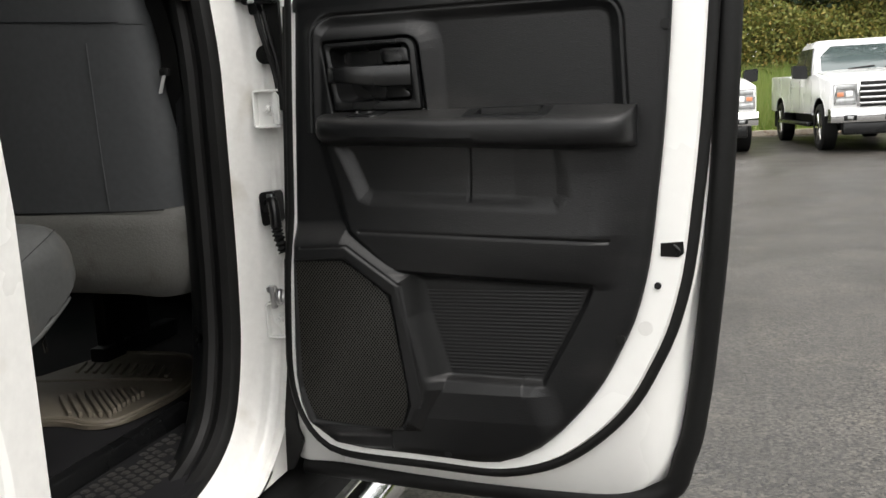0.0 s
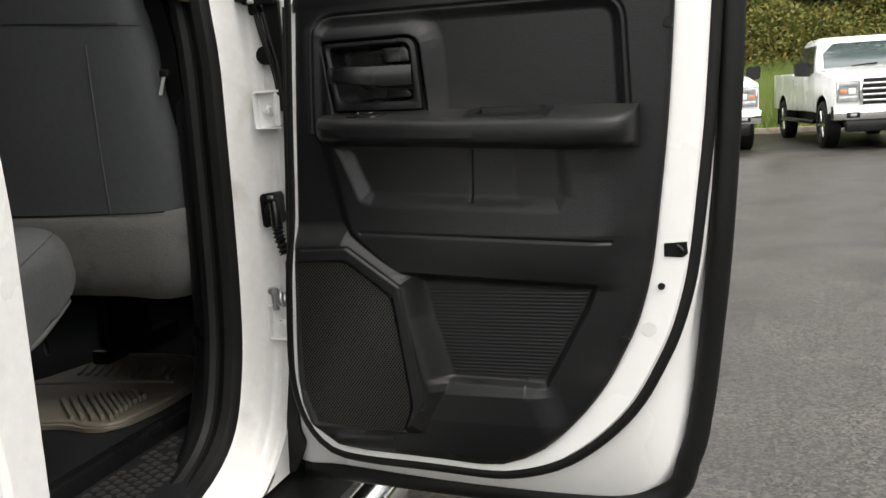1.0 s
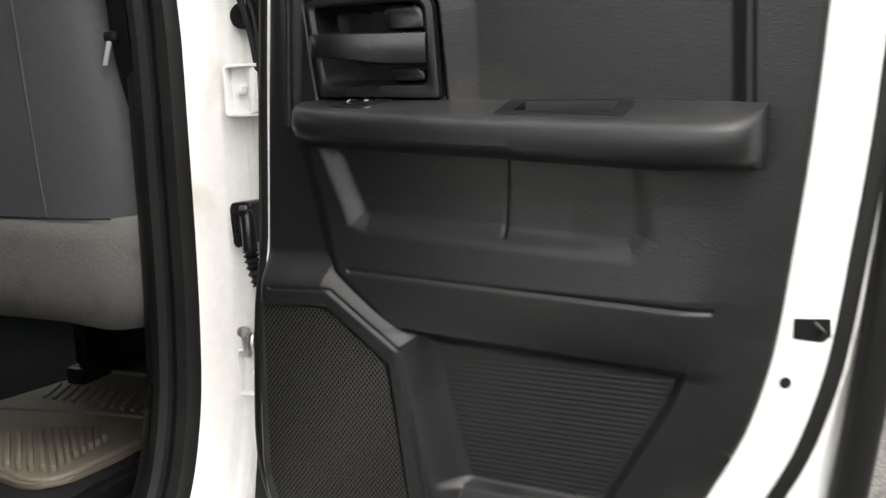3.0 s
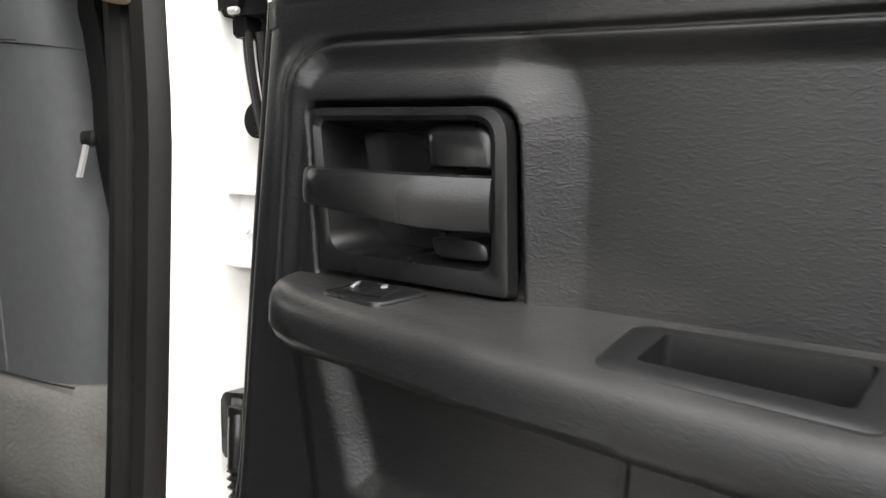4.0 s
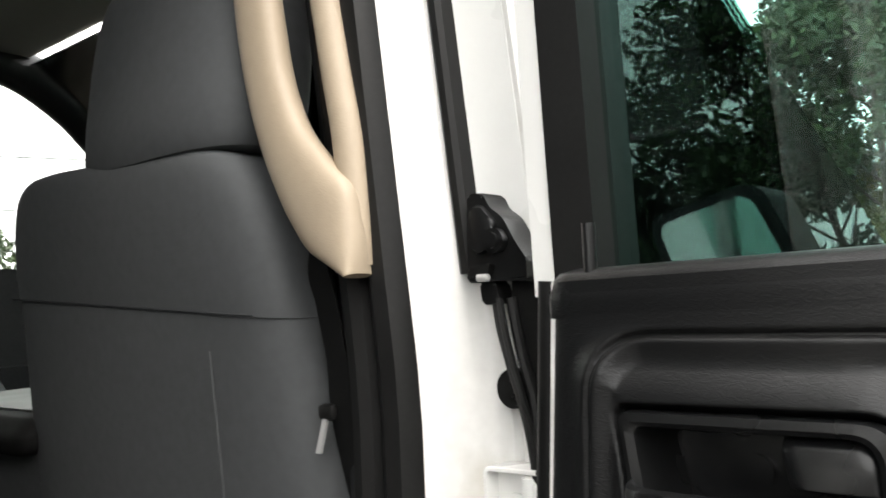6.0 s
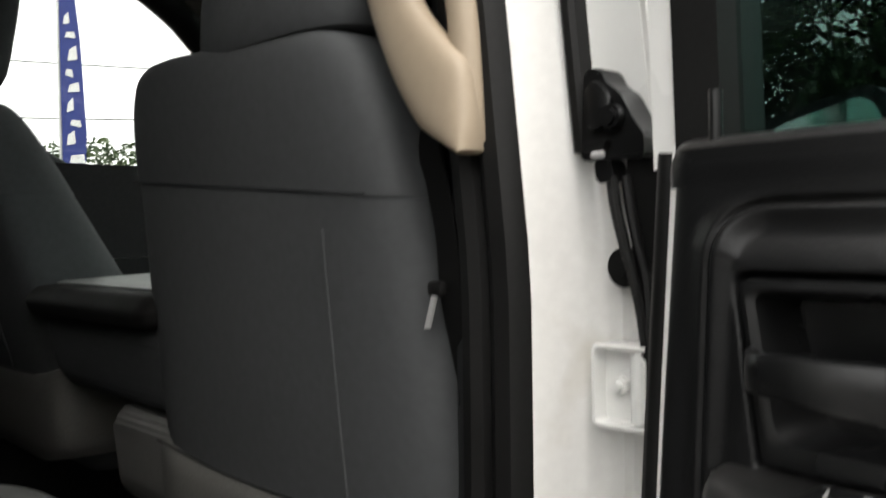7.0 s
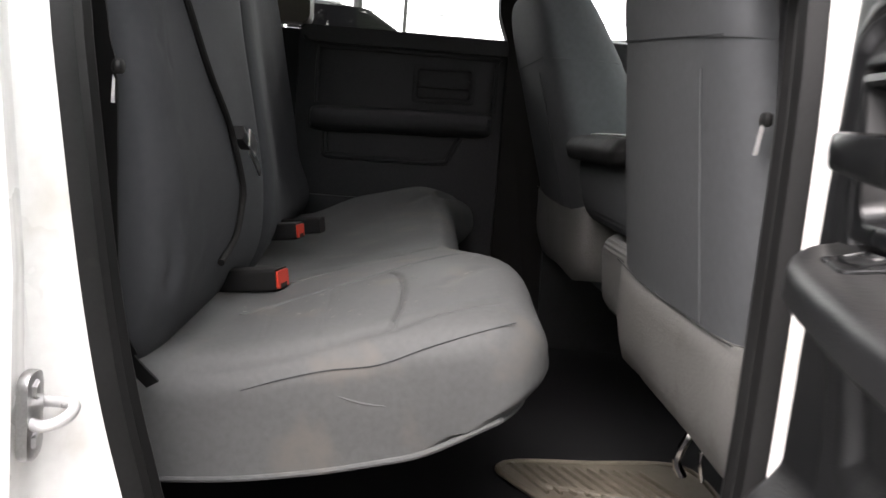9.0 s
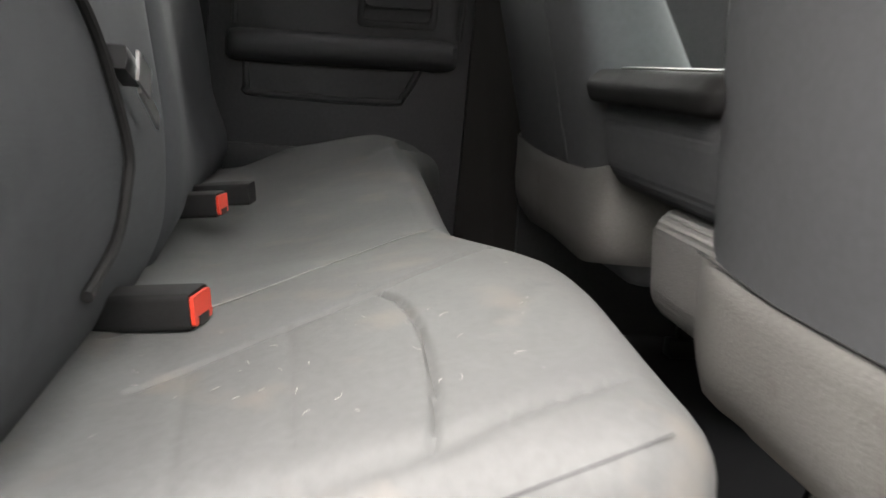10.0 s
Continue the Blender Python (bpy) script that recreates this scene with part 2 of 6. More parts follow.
def disc(c, r, depth, axis="y", k=20, bevel=0.0):
    b = bmesh.new()
    bmesh.ops.create_cone(b, cap_ends=True, segments=k, radius1=r, radius2=r, depth=depth)
    turn = {"x": pose(0, 0, 0, 0, 90), "y": pose(0, 0, 0, 90), "z": Matrix()}[axis]
    bmesh.ops.transform(b, matrix=Matrix.Translation(c) @ turn, verts=b.verts)
    if bevel:
        bmesh.ops.bevel(b, geom=[e for e in b.edges if len(e.link_faces[0].verts) > 4 or len(e.link_faces[-1].verts) > 4], offset=bevel, segments=2, affect="EDGES")
    return b


def step(a, b, x):
    t = min(1, max(0, (x - a) / (b - a)))
    return t * t * (3 - 2 * t)


def rounded(points, r, n=4):
    """An outline with its corners rounded."""
    out = []
    k = len(points)
    for i in range(k):
        a, b_, c = (Vector((*points[(i + j) % k], 0)) for j in (-1, 0, 1))
        ra = r[i] if isinstance(r, (list, tuple)) else r
        da, dc = (a - b_), (c - b_)
        t = min(ra, da.length * 0.45, dc.length * 0.45)
        if t < 1e-5:
            out.append((b_.x, b_.y))
            continue
        p, q = b_ + da.normalized() * t, b_ + dc.normalized() * t
        for s in range(n + 1):
            u = s / n
            v = p * (1 - u) ** 2 + b_ * 2 * u * (1 - u) + q * u * u
            out.append((v.x, v.y))
    return out


# ---- the lot and the cab's shell ----
CX = -0.20  # the truck's centre line

setting("ground", box(-150, 150, -150, 150, -0.3, 0.0), ASPHALT, "wet dark grey asphalt of a parking lot", "ground", False)
# Unseen backdrop, added to darken what the door trim mirrors.
setting("wall_backdrop", box(-30, 45, -10.3, -10.0, 0.0, 2.4), mat("backdrop_dark", (0.10, 0.10, 0.095), 0.8, spread=0.2, scale=1), "unseen plain dark backdrop wall added behind the lot", "building wall", False)

# Out of view, added to keep low sky light out of the cab.
setting("wall_sky_block", box(16.0, 17.0, -30, 60, 0.0, 5.0), mat("sky_block_green", (0.03, 0.042, 0.02), 0.95, spread=0.4, scale=1.5, bump=1.0, bump_scale=20), "unseen plain dark green wall added to block low sky", "hedge", False)

OPENING = [(2.665, 1.82), (2.667, 1.45), (2.667, 1.10), (2.662, 0.86), (2.645, 0.73), (2.60, 0.635), (2.50, 0.585), (2.36, 0.575), (2.262, 0.625), (2.182, 0.74), (2.138, 0.87), (2.110, 1.0), (2.082, 1.2), (2.058, 1.4), (2.038, 1.82)]


def opening_ring(d, x, outer=0.0, sink=0.0, n=8):
    """The outline of the rear door opening, d metres outside it, at x; it leans inwards above the belt.
    outer: how far the rear edge follows the upright corner of the rear pillar, sink behind it."""
    line = smooth_line([(y, z, 0) for y, z in OPENING], n)
    out = []
    for i, p in enumerate(line):
        t = line[min(i + 1, len(line) - 1)] - line[max(i - 1, 0)]
        t.normalize()
        lean = 0.10 * max(0, p.y - 1.2)
        y, z = p.x - t.y * d, p.y + t.x * d
        rear = outer * (1 - step(2.20, 2.34, p.x))
        y = y * (1 - rear) + (2.104 - max(0, d - 0.05) + 0.010 - sink - 0.08 * max(0, p.y - 1.05)) * rear
        xo = min(x, 0.69) + max(0, x - 0.69) * (1 - step(2.20, 2.34, p.x))
        if p.x > 2.34 and p.y < 0.80:
            # the sill's flange ends level with the rocker
            low = 1 - step(0.62, 0.78, p.y)
            xo = min(xo, 0.69 - 0.026 * low)
            y, z = min(y, 2.714 - 0.050 * low), max(z, 0.560)
        out.append((xo - lean, y, z))
    return out


def ring_skin(profile):
    return loft([opening_ring(*p) for p in profile], closed=False)


def mirrored(b):
    """The same on the truck's other side."""
    bmesh.ops.transform(b, matrix=Matrix.Translation((2 * CX, 0, 0)) @ Matrix.Diagonal((-1, 1, 1, 1)), verts=b.verts)
    return b


# Grime and the shade beside the open door are both in this colour.
setting("wall_right", ring_skin([(0.0, 0.604), (0.010, 0.612), (0.022, 0.618), (0.029, 0.626), (0.032, 0.630), (0.040, 0.634, 0.4, 0.02), (0.0435, 0.640, 0.6, 0.024), (0.0445, 0.650, 0.9, 0.027), (0.0495, 0.655, 0.9, 0.027), (0.0500, 0.664, 0.95, 0.027), (0.0450, 0.671, 1.0, 0.027), (0.045, 0.682, 1.0, 0.027), (0.046, 0.693, 1.0, 0.022), (0.047, 0.704, 1.0, 0.014), (0.060, 0.713, 1.0, 0.009), (0.13, 0.719, 1.0, 0.009)]), GRIMY_SHADED, "white painted steel door frame of a pickup cab", "door frame")
setting("trim_opening", ring_skin([(0.075, 0.492), (0.030, 0.500), (0.014, 0.512), (0.006, 0.53), (0.004, 0.545), (0.004, 0.604)]), SMOOTH, "black plastic pillar and sill trim", "trim")
setting("trim_seal", ring_skin([(0.004, 0.540), (-0.010, 0.543), (-0.014, 0.555), (-0.010, 0.564), (-0.004, 0.567), (-0.008, 0.572), (-0.016, 0.582), (-0.014, 0.595), (-0.004, 0.603), (0.006, 0.605)]), RUBBER, "black rubber door seal with two lips", "door seal")

# bed side and rear quarter behind the opening
quarter = prism(rounded([(1.93, 0.60), (2.03, 0.60), (2.05, 0.8), (2.0, 1.2), (1.95, 1.84), (1.6, 1.84), (1.52, 1.3), (1.52, 0.60)], 0.03), "x", 0.62, 0.718, 0.01)
setting("wall_quarter", quarter, WHITE, "white painted rear quarter panel", "body panel")
ROCKER = ((0.60, 0.56), (0.68, 0.545), (0.70, 0.52), (0.695, 0.47), (0.64, 0.44), (0.5, 0.44), (0.5, 0.52))
# Black all over: the shade under the sill is put into its colour.
setting("wall_rocker", loft([[(x, y, z) for x, z in ROCKER] for y in (1.9, 2.3, 2.6, 3.0, 3.5, 4.1)]), DULL, "rocker panel under the doors, blackened for the shade there", "body panel")

# hinge face of the pillar, front door and pillar above
face = prism(rounded([(0.615, 2.704), (0.628, 2.716), (0.70, 2.722), (0.70, 2.80), (0.615, 2.80)], 0.006), "z", 0.60, 1.34)
setting("wall_pillar", face, WHITE, "white painted hinge face of the door pillar", "door frame")
upper = loft([[(x - 0.10 * (z - 1.2), y, z) for x, y in ((0.640, 2.705), (0.686, 2.712), (0.69, 2.80), (0.640, 2.80))] for z in (1.30, 1.5, 1.84)])
setting("wall_pillar_upper", upper, WHITE, "white painted upper door pillar", "door frame")
gap = loft([[(x - 0.10 * (z - 1.37), y, z) for x, y in ((0.6140, 2.7120), (0.6150, 2.6930), (0.6190, 2.6895), (0.6250, 2.6895), (0.6285, 2.6930), (0.6290, 2.7120))] for z in (1.285, 1.34, 1.5, 1.84)])
setting("trim_pillar_gap", gap, RUBBER, "black rubber strip along the pillar", "trim")

# front door, closed
fd = thing("front_door", "closed white front passenger door of the pickup", "door")
part("door_skin", prism(rounded([(2.78, 0.53), (4.05, 0.53), (4.05, 1.25), (2.78, 1.27)], 0.03), "x", 0.60, 0.70, 0.012), WHITE, fd)
part("window_frame", loft([[(0.66 - 0.16 * (z - 1.27) + dx, y, z) for dx, y in ((0, 2.80), (0, 2.86), (-0.03, 2.86), (-0.03, 2.80))] for z in (1.26, 1.84)]), SMOOTH, fd)
gl = part("pane", loft([[(0.655, 2.85, 1.26), (0.655, 3.78, 1.26), (0.652, 3.78, 1.26), (0.652, 2.85, 1.26)], [(0.56, 2.85, 1.83), (0.56, 3.06, 1.83), (0.557, 3.06, 1.83), (0.557, 2.85, 1.83)]]), GLASS, fd, "dark green tinted window glass")
part("inner_panel", prism(rounded([(2.80, 0.62), (3.9, 0.62), (3.9, 1.26), (2.80, 1.27)], 0.03), "x", 0.54, 0.598, 0.01), TRIM, fd)

# A-pillar and roof rail
setting("wall_a_pillar", tube([(0.50, 2.78, 1.87), (0.51, 3.0, 1.855), (0.535, 3.2, 1.75), (0.56, 3.45, 1.545), (0.585, 3.65, 1.39), (0.61, 3.88, 1.22)], 0.022, 10), WHITE, "white painted windscreen pillar", "body panel")
setting("wall_a_pillar_left", tube([(-0.98, 2.5, 1.895), (-1.0, 2.84, 1.885), (-1.0, 2.96, 1.88), (-1.0, 3.09, 1.855), (-1.0, 3.21, 1.785), (-1.01, 3.31, 1.70), (-1.02, 3.6, 1.46), (-1.03, 3.88, 1.24)], 0.05, 12), SMOOTH, "dark trimmed windscreen pillar", "body panel")
for side in (0, 1):
    rail = loft([[(x, y, z) for x, z in ((0.48, 1.82), (0.56, 1.82), (0.58, 1.86), (0.54, 1.92), (0.46, 1.94), (0.46, 1.86))] for y in (1.6, 2.0, 2.6, 2.98)])
    setting("wall_roof_rail", mirrored(rail) if side else rail, HEADLINER if side else WHITE, "cloth lined roof rail" if side else "white painted roof rail", "body panel")
setting("roof", box(-0.98, 0.56, 1.55, 3.05, 1.92, 1.96, 0.01), WHITE, "white painted cab roof", "roof")
setting("ceiling", box(-0.99, 0.53, 1.6, 3.10, 1.875, 1.918, 0.01), HEADLINER, "light grey fabric headliner", "ceiling")

# floor, rear wall, firewall
setting("floor", box(-1.02, 0.60, 1.75, 4.0, 0.545, 0.60, 0.0), CARPET, "black carpeted cab floor", "floor", False)
setting("wall_rear", box(-1.05, 0.62, 1.70, 1.75, 0.5, 1.38), CARPET, "dark rear wall of the cab", "wall", False)
setting("wall_rear_frame", box(-1.05, 0.62, 1.70, 1.75, 1.78, 1.90), CARPET, "dark frame over the rear window", "wall", False)
rear_pane = part("pane", box(-1.0, 0.58, 1.715, 1.72, 1.38, 1.78), TINTED, None)
tagged(rear_pane, "rear window glass of the cab", "window", "", "structure").name = "window_rear"
setting("wall_firewall", box(-1.02, 0.62, 3.95, 4.0, 0.5, 1.2), CARPET, "dark front wall of the cab", "wall", False)
dash = loft([[(x, y, z) for y, z in ((3.5, 0.95), (3.42, 1.05), (3.42, 1.18), (3.5, 1.24), (3.95, 1.20), (3.95, 0.95))] for x in (-1.0, -0.2, 0.6)])
tagged(part("dashboard", dash, SMOOTH), "wide black plastic dashboard under the windscreen", "dashboard")
screen = part("pane", loft([[(-0.97, 3.10, 1.86), (0.52, 3.10, 1.86), (0.52, 3.095, 1.86), (-0.97, 3.095, 1.86)], [(-1.02, 3.92, 1.20), (0.62, 3.92, 1.20), (0.62, 3.915, 1.20), (-1.02, 3.915, 1.20)]]), CLEAR)
tagged(screen, "clear windscreen glass", "windscreen", "", "structure").name = "window_screen"
hood = loft([[(x, y, z + 0.03 * math.cos((x - CX) * 1.6)) for x in (-1.02, -0.6, -0.2, 0.2, 0.62)] + [(0.62, y, 0.6), (-1.02, y, 0.6)] for y, z in ((3.95, 1.14), (4.5, 1.10), (4.95, 1.02), (5.05, 0.9))])
setting("wall_hood", hood, WHITE, "white painted hood", "body panel")

# the step bar under the doors
step_bar = thing("step_bar", "polished tubular side step under the doors", "side step")
part("tube", tube([(0.70, 1.2, 0.40), (0.70, 2.4, 0.40), (0.70, 3.0, 0.40), (0.70, 4.0, 0.40)], 0.04, 16), CHROME, step_bar)
for y in (1.6, 2.7, 3.8):
    part("bracket", box(0.5, 0.70, y - 0.02, y + 0.02, 0.39, 0.45, 0.004), RUBBER, step_bar)


# the rest of the truck: bed, wheels, tail
bed = thing("truck_bed", "white painted cargo bed of the pickup", "cargo bed")
part("bed_side", box(0.63, 0.70, -0.2, 1.50, 0.62, 1.30, 0.02), WHITE, bed)
part("bed_side", box(-1.10, -1.03, -0.2, 1.50, 0.62, 1.30, 0.02), WHITE, bed)
part("bed_floor", box(-1.03, 0.63, -0.2, 1.50, 0.66, 0.72), CARPET, bed)
part("headboard", box(-1.03, 0.63, 1.46, 1.50, 0.62, 1.30, 0.01), WHITE, bed)
part("tailgate", box(-1.10, 0.70, -0.26, -0.2, 0.62, 1.30, 0.02), WHITE, bed)
for x, y in ((0.58, 0.65), (-0.98, 0.65), (0.58, 4.45), (-0.98, 4.45)):
    w_ = thing("road_wheel", "black tyre on a steel rim under the pickup", "wheel", "road wheels")
    part("tyre", disc((x, y, 0.40), 0.40, 0.24, "x", 36, 0.04), RUBBER, w_)
    part("rim", disc((x + (0.10 if x > 0 else -0.10), y, 0.40), 0.24, 0.06, "x", 28, 0.015), STEEL, w_)
setting("wall_fender", prism(rounded([(4.0, 0.60), (4.02, 1.14), (4.9, 1.04), (5.05, 0.95), (5.05, 0.6), (4.95, 0.6), (4.87, 0.78), (4.62, 0.88), (4.28, 0.88), (4.05, 0.76)], 0.02), "x", 0.60, 0.70, 0.01), WHITE, "white painted front fender", "body panel")
setting("wall_fender_left", prism(rounded([(4.0, 0.60), (4.02, 1.14), (4.9, 1.04), (5.05, 0.95), (5.05, 0.6), (4.95, 0.6), (4.87, 0.78), (4.62, 0.88), (4.28, 0.88), (4.05, 0.76)], 0.02), "x", -1.10, -1.0, 0.01), WHITE, "white painted front fender", "body panel")
setting("wall_quarter_left", prism(rounded([(1.52, 0.60), (2.0, 0.60), (2.0, 1.38), (1.95, 1.88), (1.6, 1.88), (1.52, 1.3)], 0.03), "x", -1.12, -1.08, 0.01), WHITE, "white painted rear quarter panel", "body panel")

# ---- the open rear door ----
door = thing("rear_door", "open white rear passenger door with black inner trim", "door", m=pose(0.66, 2.615, 0, 0, 0, -3))


def poly_dist(u, z, poly):
    """Signed distance to an outline, negative inside."""
    p = np.array(poly, float)
    q = np.roll(p, -1, 0)
    d = np.full(u.shape, 9.0)
    inside = np.zeros(u.shape, bool)
    for (ax, ay), (bx, by) in zip(p, q):
        ex, ey = bx - ax, by - ay
        t = np.clip(((u - ax) * ex + (z - ay) * ey) / (ex * ex + ey * ey), 0, 1)
        d = np.minimum(d, np.hypot(u - ax - t * ex, z - ay - t * ey))
        if ay != by:
            cross = ((ay > z) != (by > z)) & (u < (bx - ax) * (z - ay) / (by - ay) + ax)
            inside ^= cross
    return np.where(inside, -d, d)


def soft(d, r):
    """1 inside, 0 outside, over the breadth r."""
    t = np.clip(0.5 - d / r, 0, 1)
    return t * t * (3 - 2 * t)


EDGE = [(0.097, 1.272), (0.093, 1.224), (0.084, 1.116), (0.075, 0.989), (0.067, 0.873), (0.061, 0.788), (0.059, 0.736), (0.063, 0.697), (0.073, 0.667), (0.088, 0.644), (0.110, 0.629), (0.155, 0.623), (0.243, 0.620), (0.328, 0.616), (0.361, 0.618), (0.393, 0.629), (0.422, 0.645), (0.450, 0.669), (0.481, 0.703), (0.509, 0.741), (0.532, 0.784), (0.551, 0.826), (0.566, 0.878), (0.574, 0.922), (0.582, 0.986), (0.590, 1.055), (0.596, 1.123), (0.606, 1.272)]
EDGE_L = [(0.6155, 0.328)] + [(z, u) for u, z in EDGE[12::-1]]
EDGE_R = [(0.6155, 0.330)] + [(z, u) for u, z in EDGE[14:]]


def along(points, k=110):
    """k points at even steps along a smooth line in (u, z)."""
    p = np.array([(q.x, q.y) for q in smooth_line([(a, b, 0) for a, b in points], 5)])
    d = np.r_[0, np.cumsum(np.hypot(*np.diff(p, axis=0).T))]
    at = np.linspace(0, d[-1], k)
    return np.stack([np.interp(at, d, p[:, 0]), np.interp(at, d, p[:, 1])], -1)


def outward(line, d):
    """A line in (u, z) moved d outwards; it runs down the hinge side, along the bottom and up."""
    t = np.gradient(line, axis=0)
    t /= np.hypot(t[:, 0], t[:, 1])[:, None]
    return line + d * np.stack([t[:, 1], -t[:, 0]], -1)


def sheet(us, ys, zs, material, parent, name, label=""):
    """A grid of points as a surface."""
    n, m = us.shape
    verts = np.stack([us, ys, zs], -1).reshape(-1, 3)
    idx = np.arange(n * m).reshape(n, m)
    faces = np.stack([idx[:-1, :-1], idx[:-1, 1:], idx[1:, 1:], idx[1:, :-1]], -1).reshape(-1, 4)
    me = bpy.data.meshes.new(name)
    me.from_pydata(verts.tolist(), [], faces.tolist())
    me.materials.append(material)
    me.polygons.foreach_set("use_smooth", [True] * len(me.polygons))
    me.update()
    ob = new(name, me)
    ob.parent = parent
    if label:
        ob["label"] = label
    return ob


def trim_relief(u, z):
    w = np.zeros(u.shape)
    up = poly_dist(u, z, rounded([(0.112, 1.03), (0.126, 1.241), (0.540, 1.236), (0.547, 1.03)], [0.001, 0.032, 0.034, 0.001], 8))
    w -= 0.012 * soft(up + 0.006, 0.020) + 0.0040 * np.exp(-((up - 0.002) / 0.0020) ** 2)
    ridge = poly_dist(u, z, rounded([(0.120, 1.03), (0.128, 1.226), (0.284, 1.222), (0.290, 1.03)], [0.002, 0.012, 0.034, 0.002], 6))
    w += 0.018 * soft(ridge - 0.004, 0.040)
    bez = poly_dist(u, z, rounded([(0.138, 1.207), (0.275, 1.207), (0.2825, 1.108), (0.15, 1.112)], [0.006, 0.018, 0.002, 0.002], 6))
    w -= 0.012 * soft(bez, 0.006)
    hole = poly_dist(u, z, rounded([(0.146, 1.201), (0.270, 1.201), (0.274, 1.117), (0.157, 1.119)], [0.006, 0.014, 0.004, 0.004], 6))
    w -= 0.034 * soft(hole, 0.004)
    w *= z > 1.085
    mid = poly_dist(u, z, [(0.126, 1.08), (0.160, 0.944), (0.226, 0.884), (0.60, 0.866), (0.61, 0.94), (0.62, 1.08)])
    fade = np.clip((np.interp(z, [0.86, 0.94, 1.09], [0.535, 0.555, 0.565]) - u) / 0.06, 0, 1)
    bulge = (0.006 + 0.020 * np.clip((1.02 - z) / 0.14, 0, 1) ** 1.3) * soft(mid, 0.018) * fade * fade * (3 - 2 * fade) * np.clip((z - 0.866) / 0.075, 0, 1) ** 0.6
    inset = poly_dist(u, z, [(0.152, 1.07), (0.184, 0.996), (0.197, 0.991), (0.455, 0.977), (0.470, 0.99), (0.462, 1.07)])
    w -= 0.008 * soft(inset + 0.002, 0.024) * np.clip((0.50 - u) / 0.10, 0, 1)
    crease = np.abs(z - (0.9475 - 0.047 * (u - 0.18)))
    w -= 0.0025 * np.exp(-(crease / 0.0022) ** 2) * ((u > 0.178) & (u < 0.522))
    slot = np.abs(u - (0.338 + 0.03 * (z - 1)))
    w -= 0.0015 * np.exp(-(slot / 0.0016) ** 2) * ((z > 0.985) & (z < 1.07))
    pocket = poly_dist(u, z, [(0.20, 0.892), (0.498, 0.872), (0.486, 0.842), (0.428, 0.736), (0.22, 0.742)])
    sunk = soft(pocket, 0.010)
    lower = poly_dist(u, z, [(0.20, 0.745), (0.424, 0.741), (0.452, 0.66), (0.44, 0.60), (0.20, 0.60)])
    ledge = 0.011 * np.clip((0.747 - z) / 0.026, 0, 1) * soft(lower + 0.004, np.where(u > 0.40, 0.045, 0.004)) * np.clip((z - 0.622) / 0.06, 0, 1) ** 0.8
    spk = poly_dist(u, z, [(0.02, 0.944), (0.155, 0.946), (0.245, 0.884), (0.256, 0.83), (0.286, 0.725), (0.25, 0.665), (0.02, 0.65)])
    house = soft(spk, 0.036)
    w -= 0.009 * sunk * (1 - house)
    w += np.maximum.reduce([bulge, 0.024 * house, ledge])
    w += 0.00022 * np.sin(z * 2 * math.pi / 0.0050) * soft(pocket + 0.008, 0.006) * (1 - soft(spk - 0.016, 0.010)) * (z < 0.864)
    line = np.abs(poly_dist(u, z, [(0.060, 0.925), (0.160, 0.928), (0.236, 0.873), (0.262, 0.712), (0.23, 0.64), (0.06, 0.64)]))
    w -= 0.0018 * np.exp(-(line / 0.0016) ** 2) * (u > 0.09) * (z > 0.70)
    rim = poly_dist(u, z, [(0.078, 0.908), (0.155, 0.911), (0.222, 0.860), (0.243, 0.705), (0.226, 0.662), (0.09, 0.670), (0.074, 0.72)])
    w -= 0.006 * soft(rim, 0.006)
    return w


nz, nu = 780, 330
zz = np.linspace(0.6157, 1.272, nz)
lo = np.interp(zz, [a for a, _ in EDGE_L], [b for _, b in EDGE_L])
hi = np.interp(zz, [a for a, _ in EDGE_R], [b for _, b in EDGE_R])
tt = np.linspace(0, 1, nu)
U_, Z_ = lo[:, None] + (hi - lo)[:, None] * tt[None], np.repeat(zz[:, None], nu, 1)
W_ = trim_relief(U_, Z_)
rim_d = np.clip(-poly_dist(U_, Z_, EDGE + [(0.606, 1.40), (0.097, 1.40)]) / 0.016, 0, 1)
rim_d = np.sqrt(1 - (1 - rim_d) ** 2)
W_ = W_ * rim_d - 0.007 * (1 - rim_d)
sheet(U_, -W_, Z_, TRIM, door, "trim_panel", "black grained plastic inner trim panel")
EDGE_LINE = along(EDGE)
part("side_trim", loft([[(u, y, z) for u, z in outward(EDGE_LINE, d)] for d, y in ((-0.001, 0.0065), (0.0, 0.010), (-0.002, 0.034))], closed=False), DULL, door, "dull black side of the trim panel")

# the rolled top of the trim
rings = []
for u, k in ((0.0885, 0.3), (0.091, 0.75), (0.097, 0.95), (0.106, 1.0), (0.3, 1.0), (0.6, 1.0), (0.609, 0.8), (0.612, 0.4)):
    rings.append([(u, 0.030 - (0.030 + 0.0005) * k * c, 1.252 + 0.027 * k * q) for c, q in ((0.0, 0.0), (0.98, 0.0), (1.0, 0.35), (0.97, 0.62), (0.86, 0.84), (0.66, 0.97), (0.4, 1.0), (0.0, 1.0))])
top_roll = loft(rings)
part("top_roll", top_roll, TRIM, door)

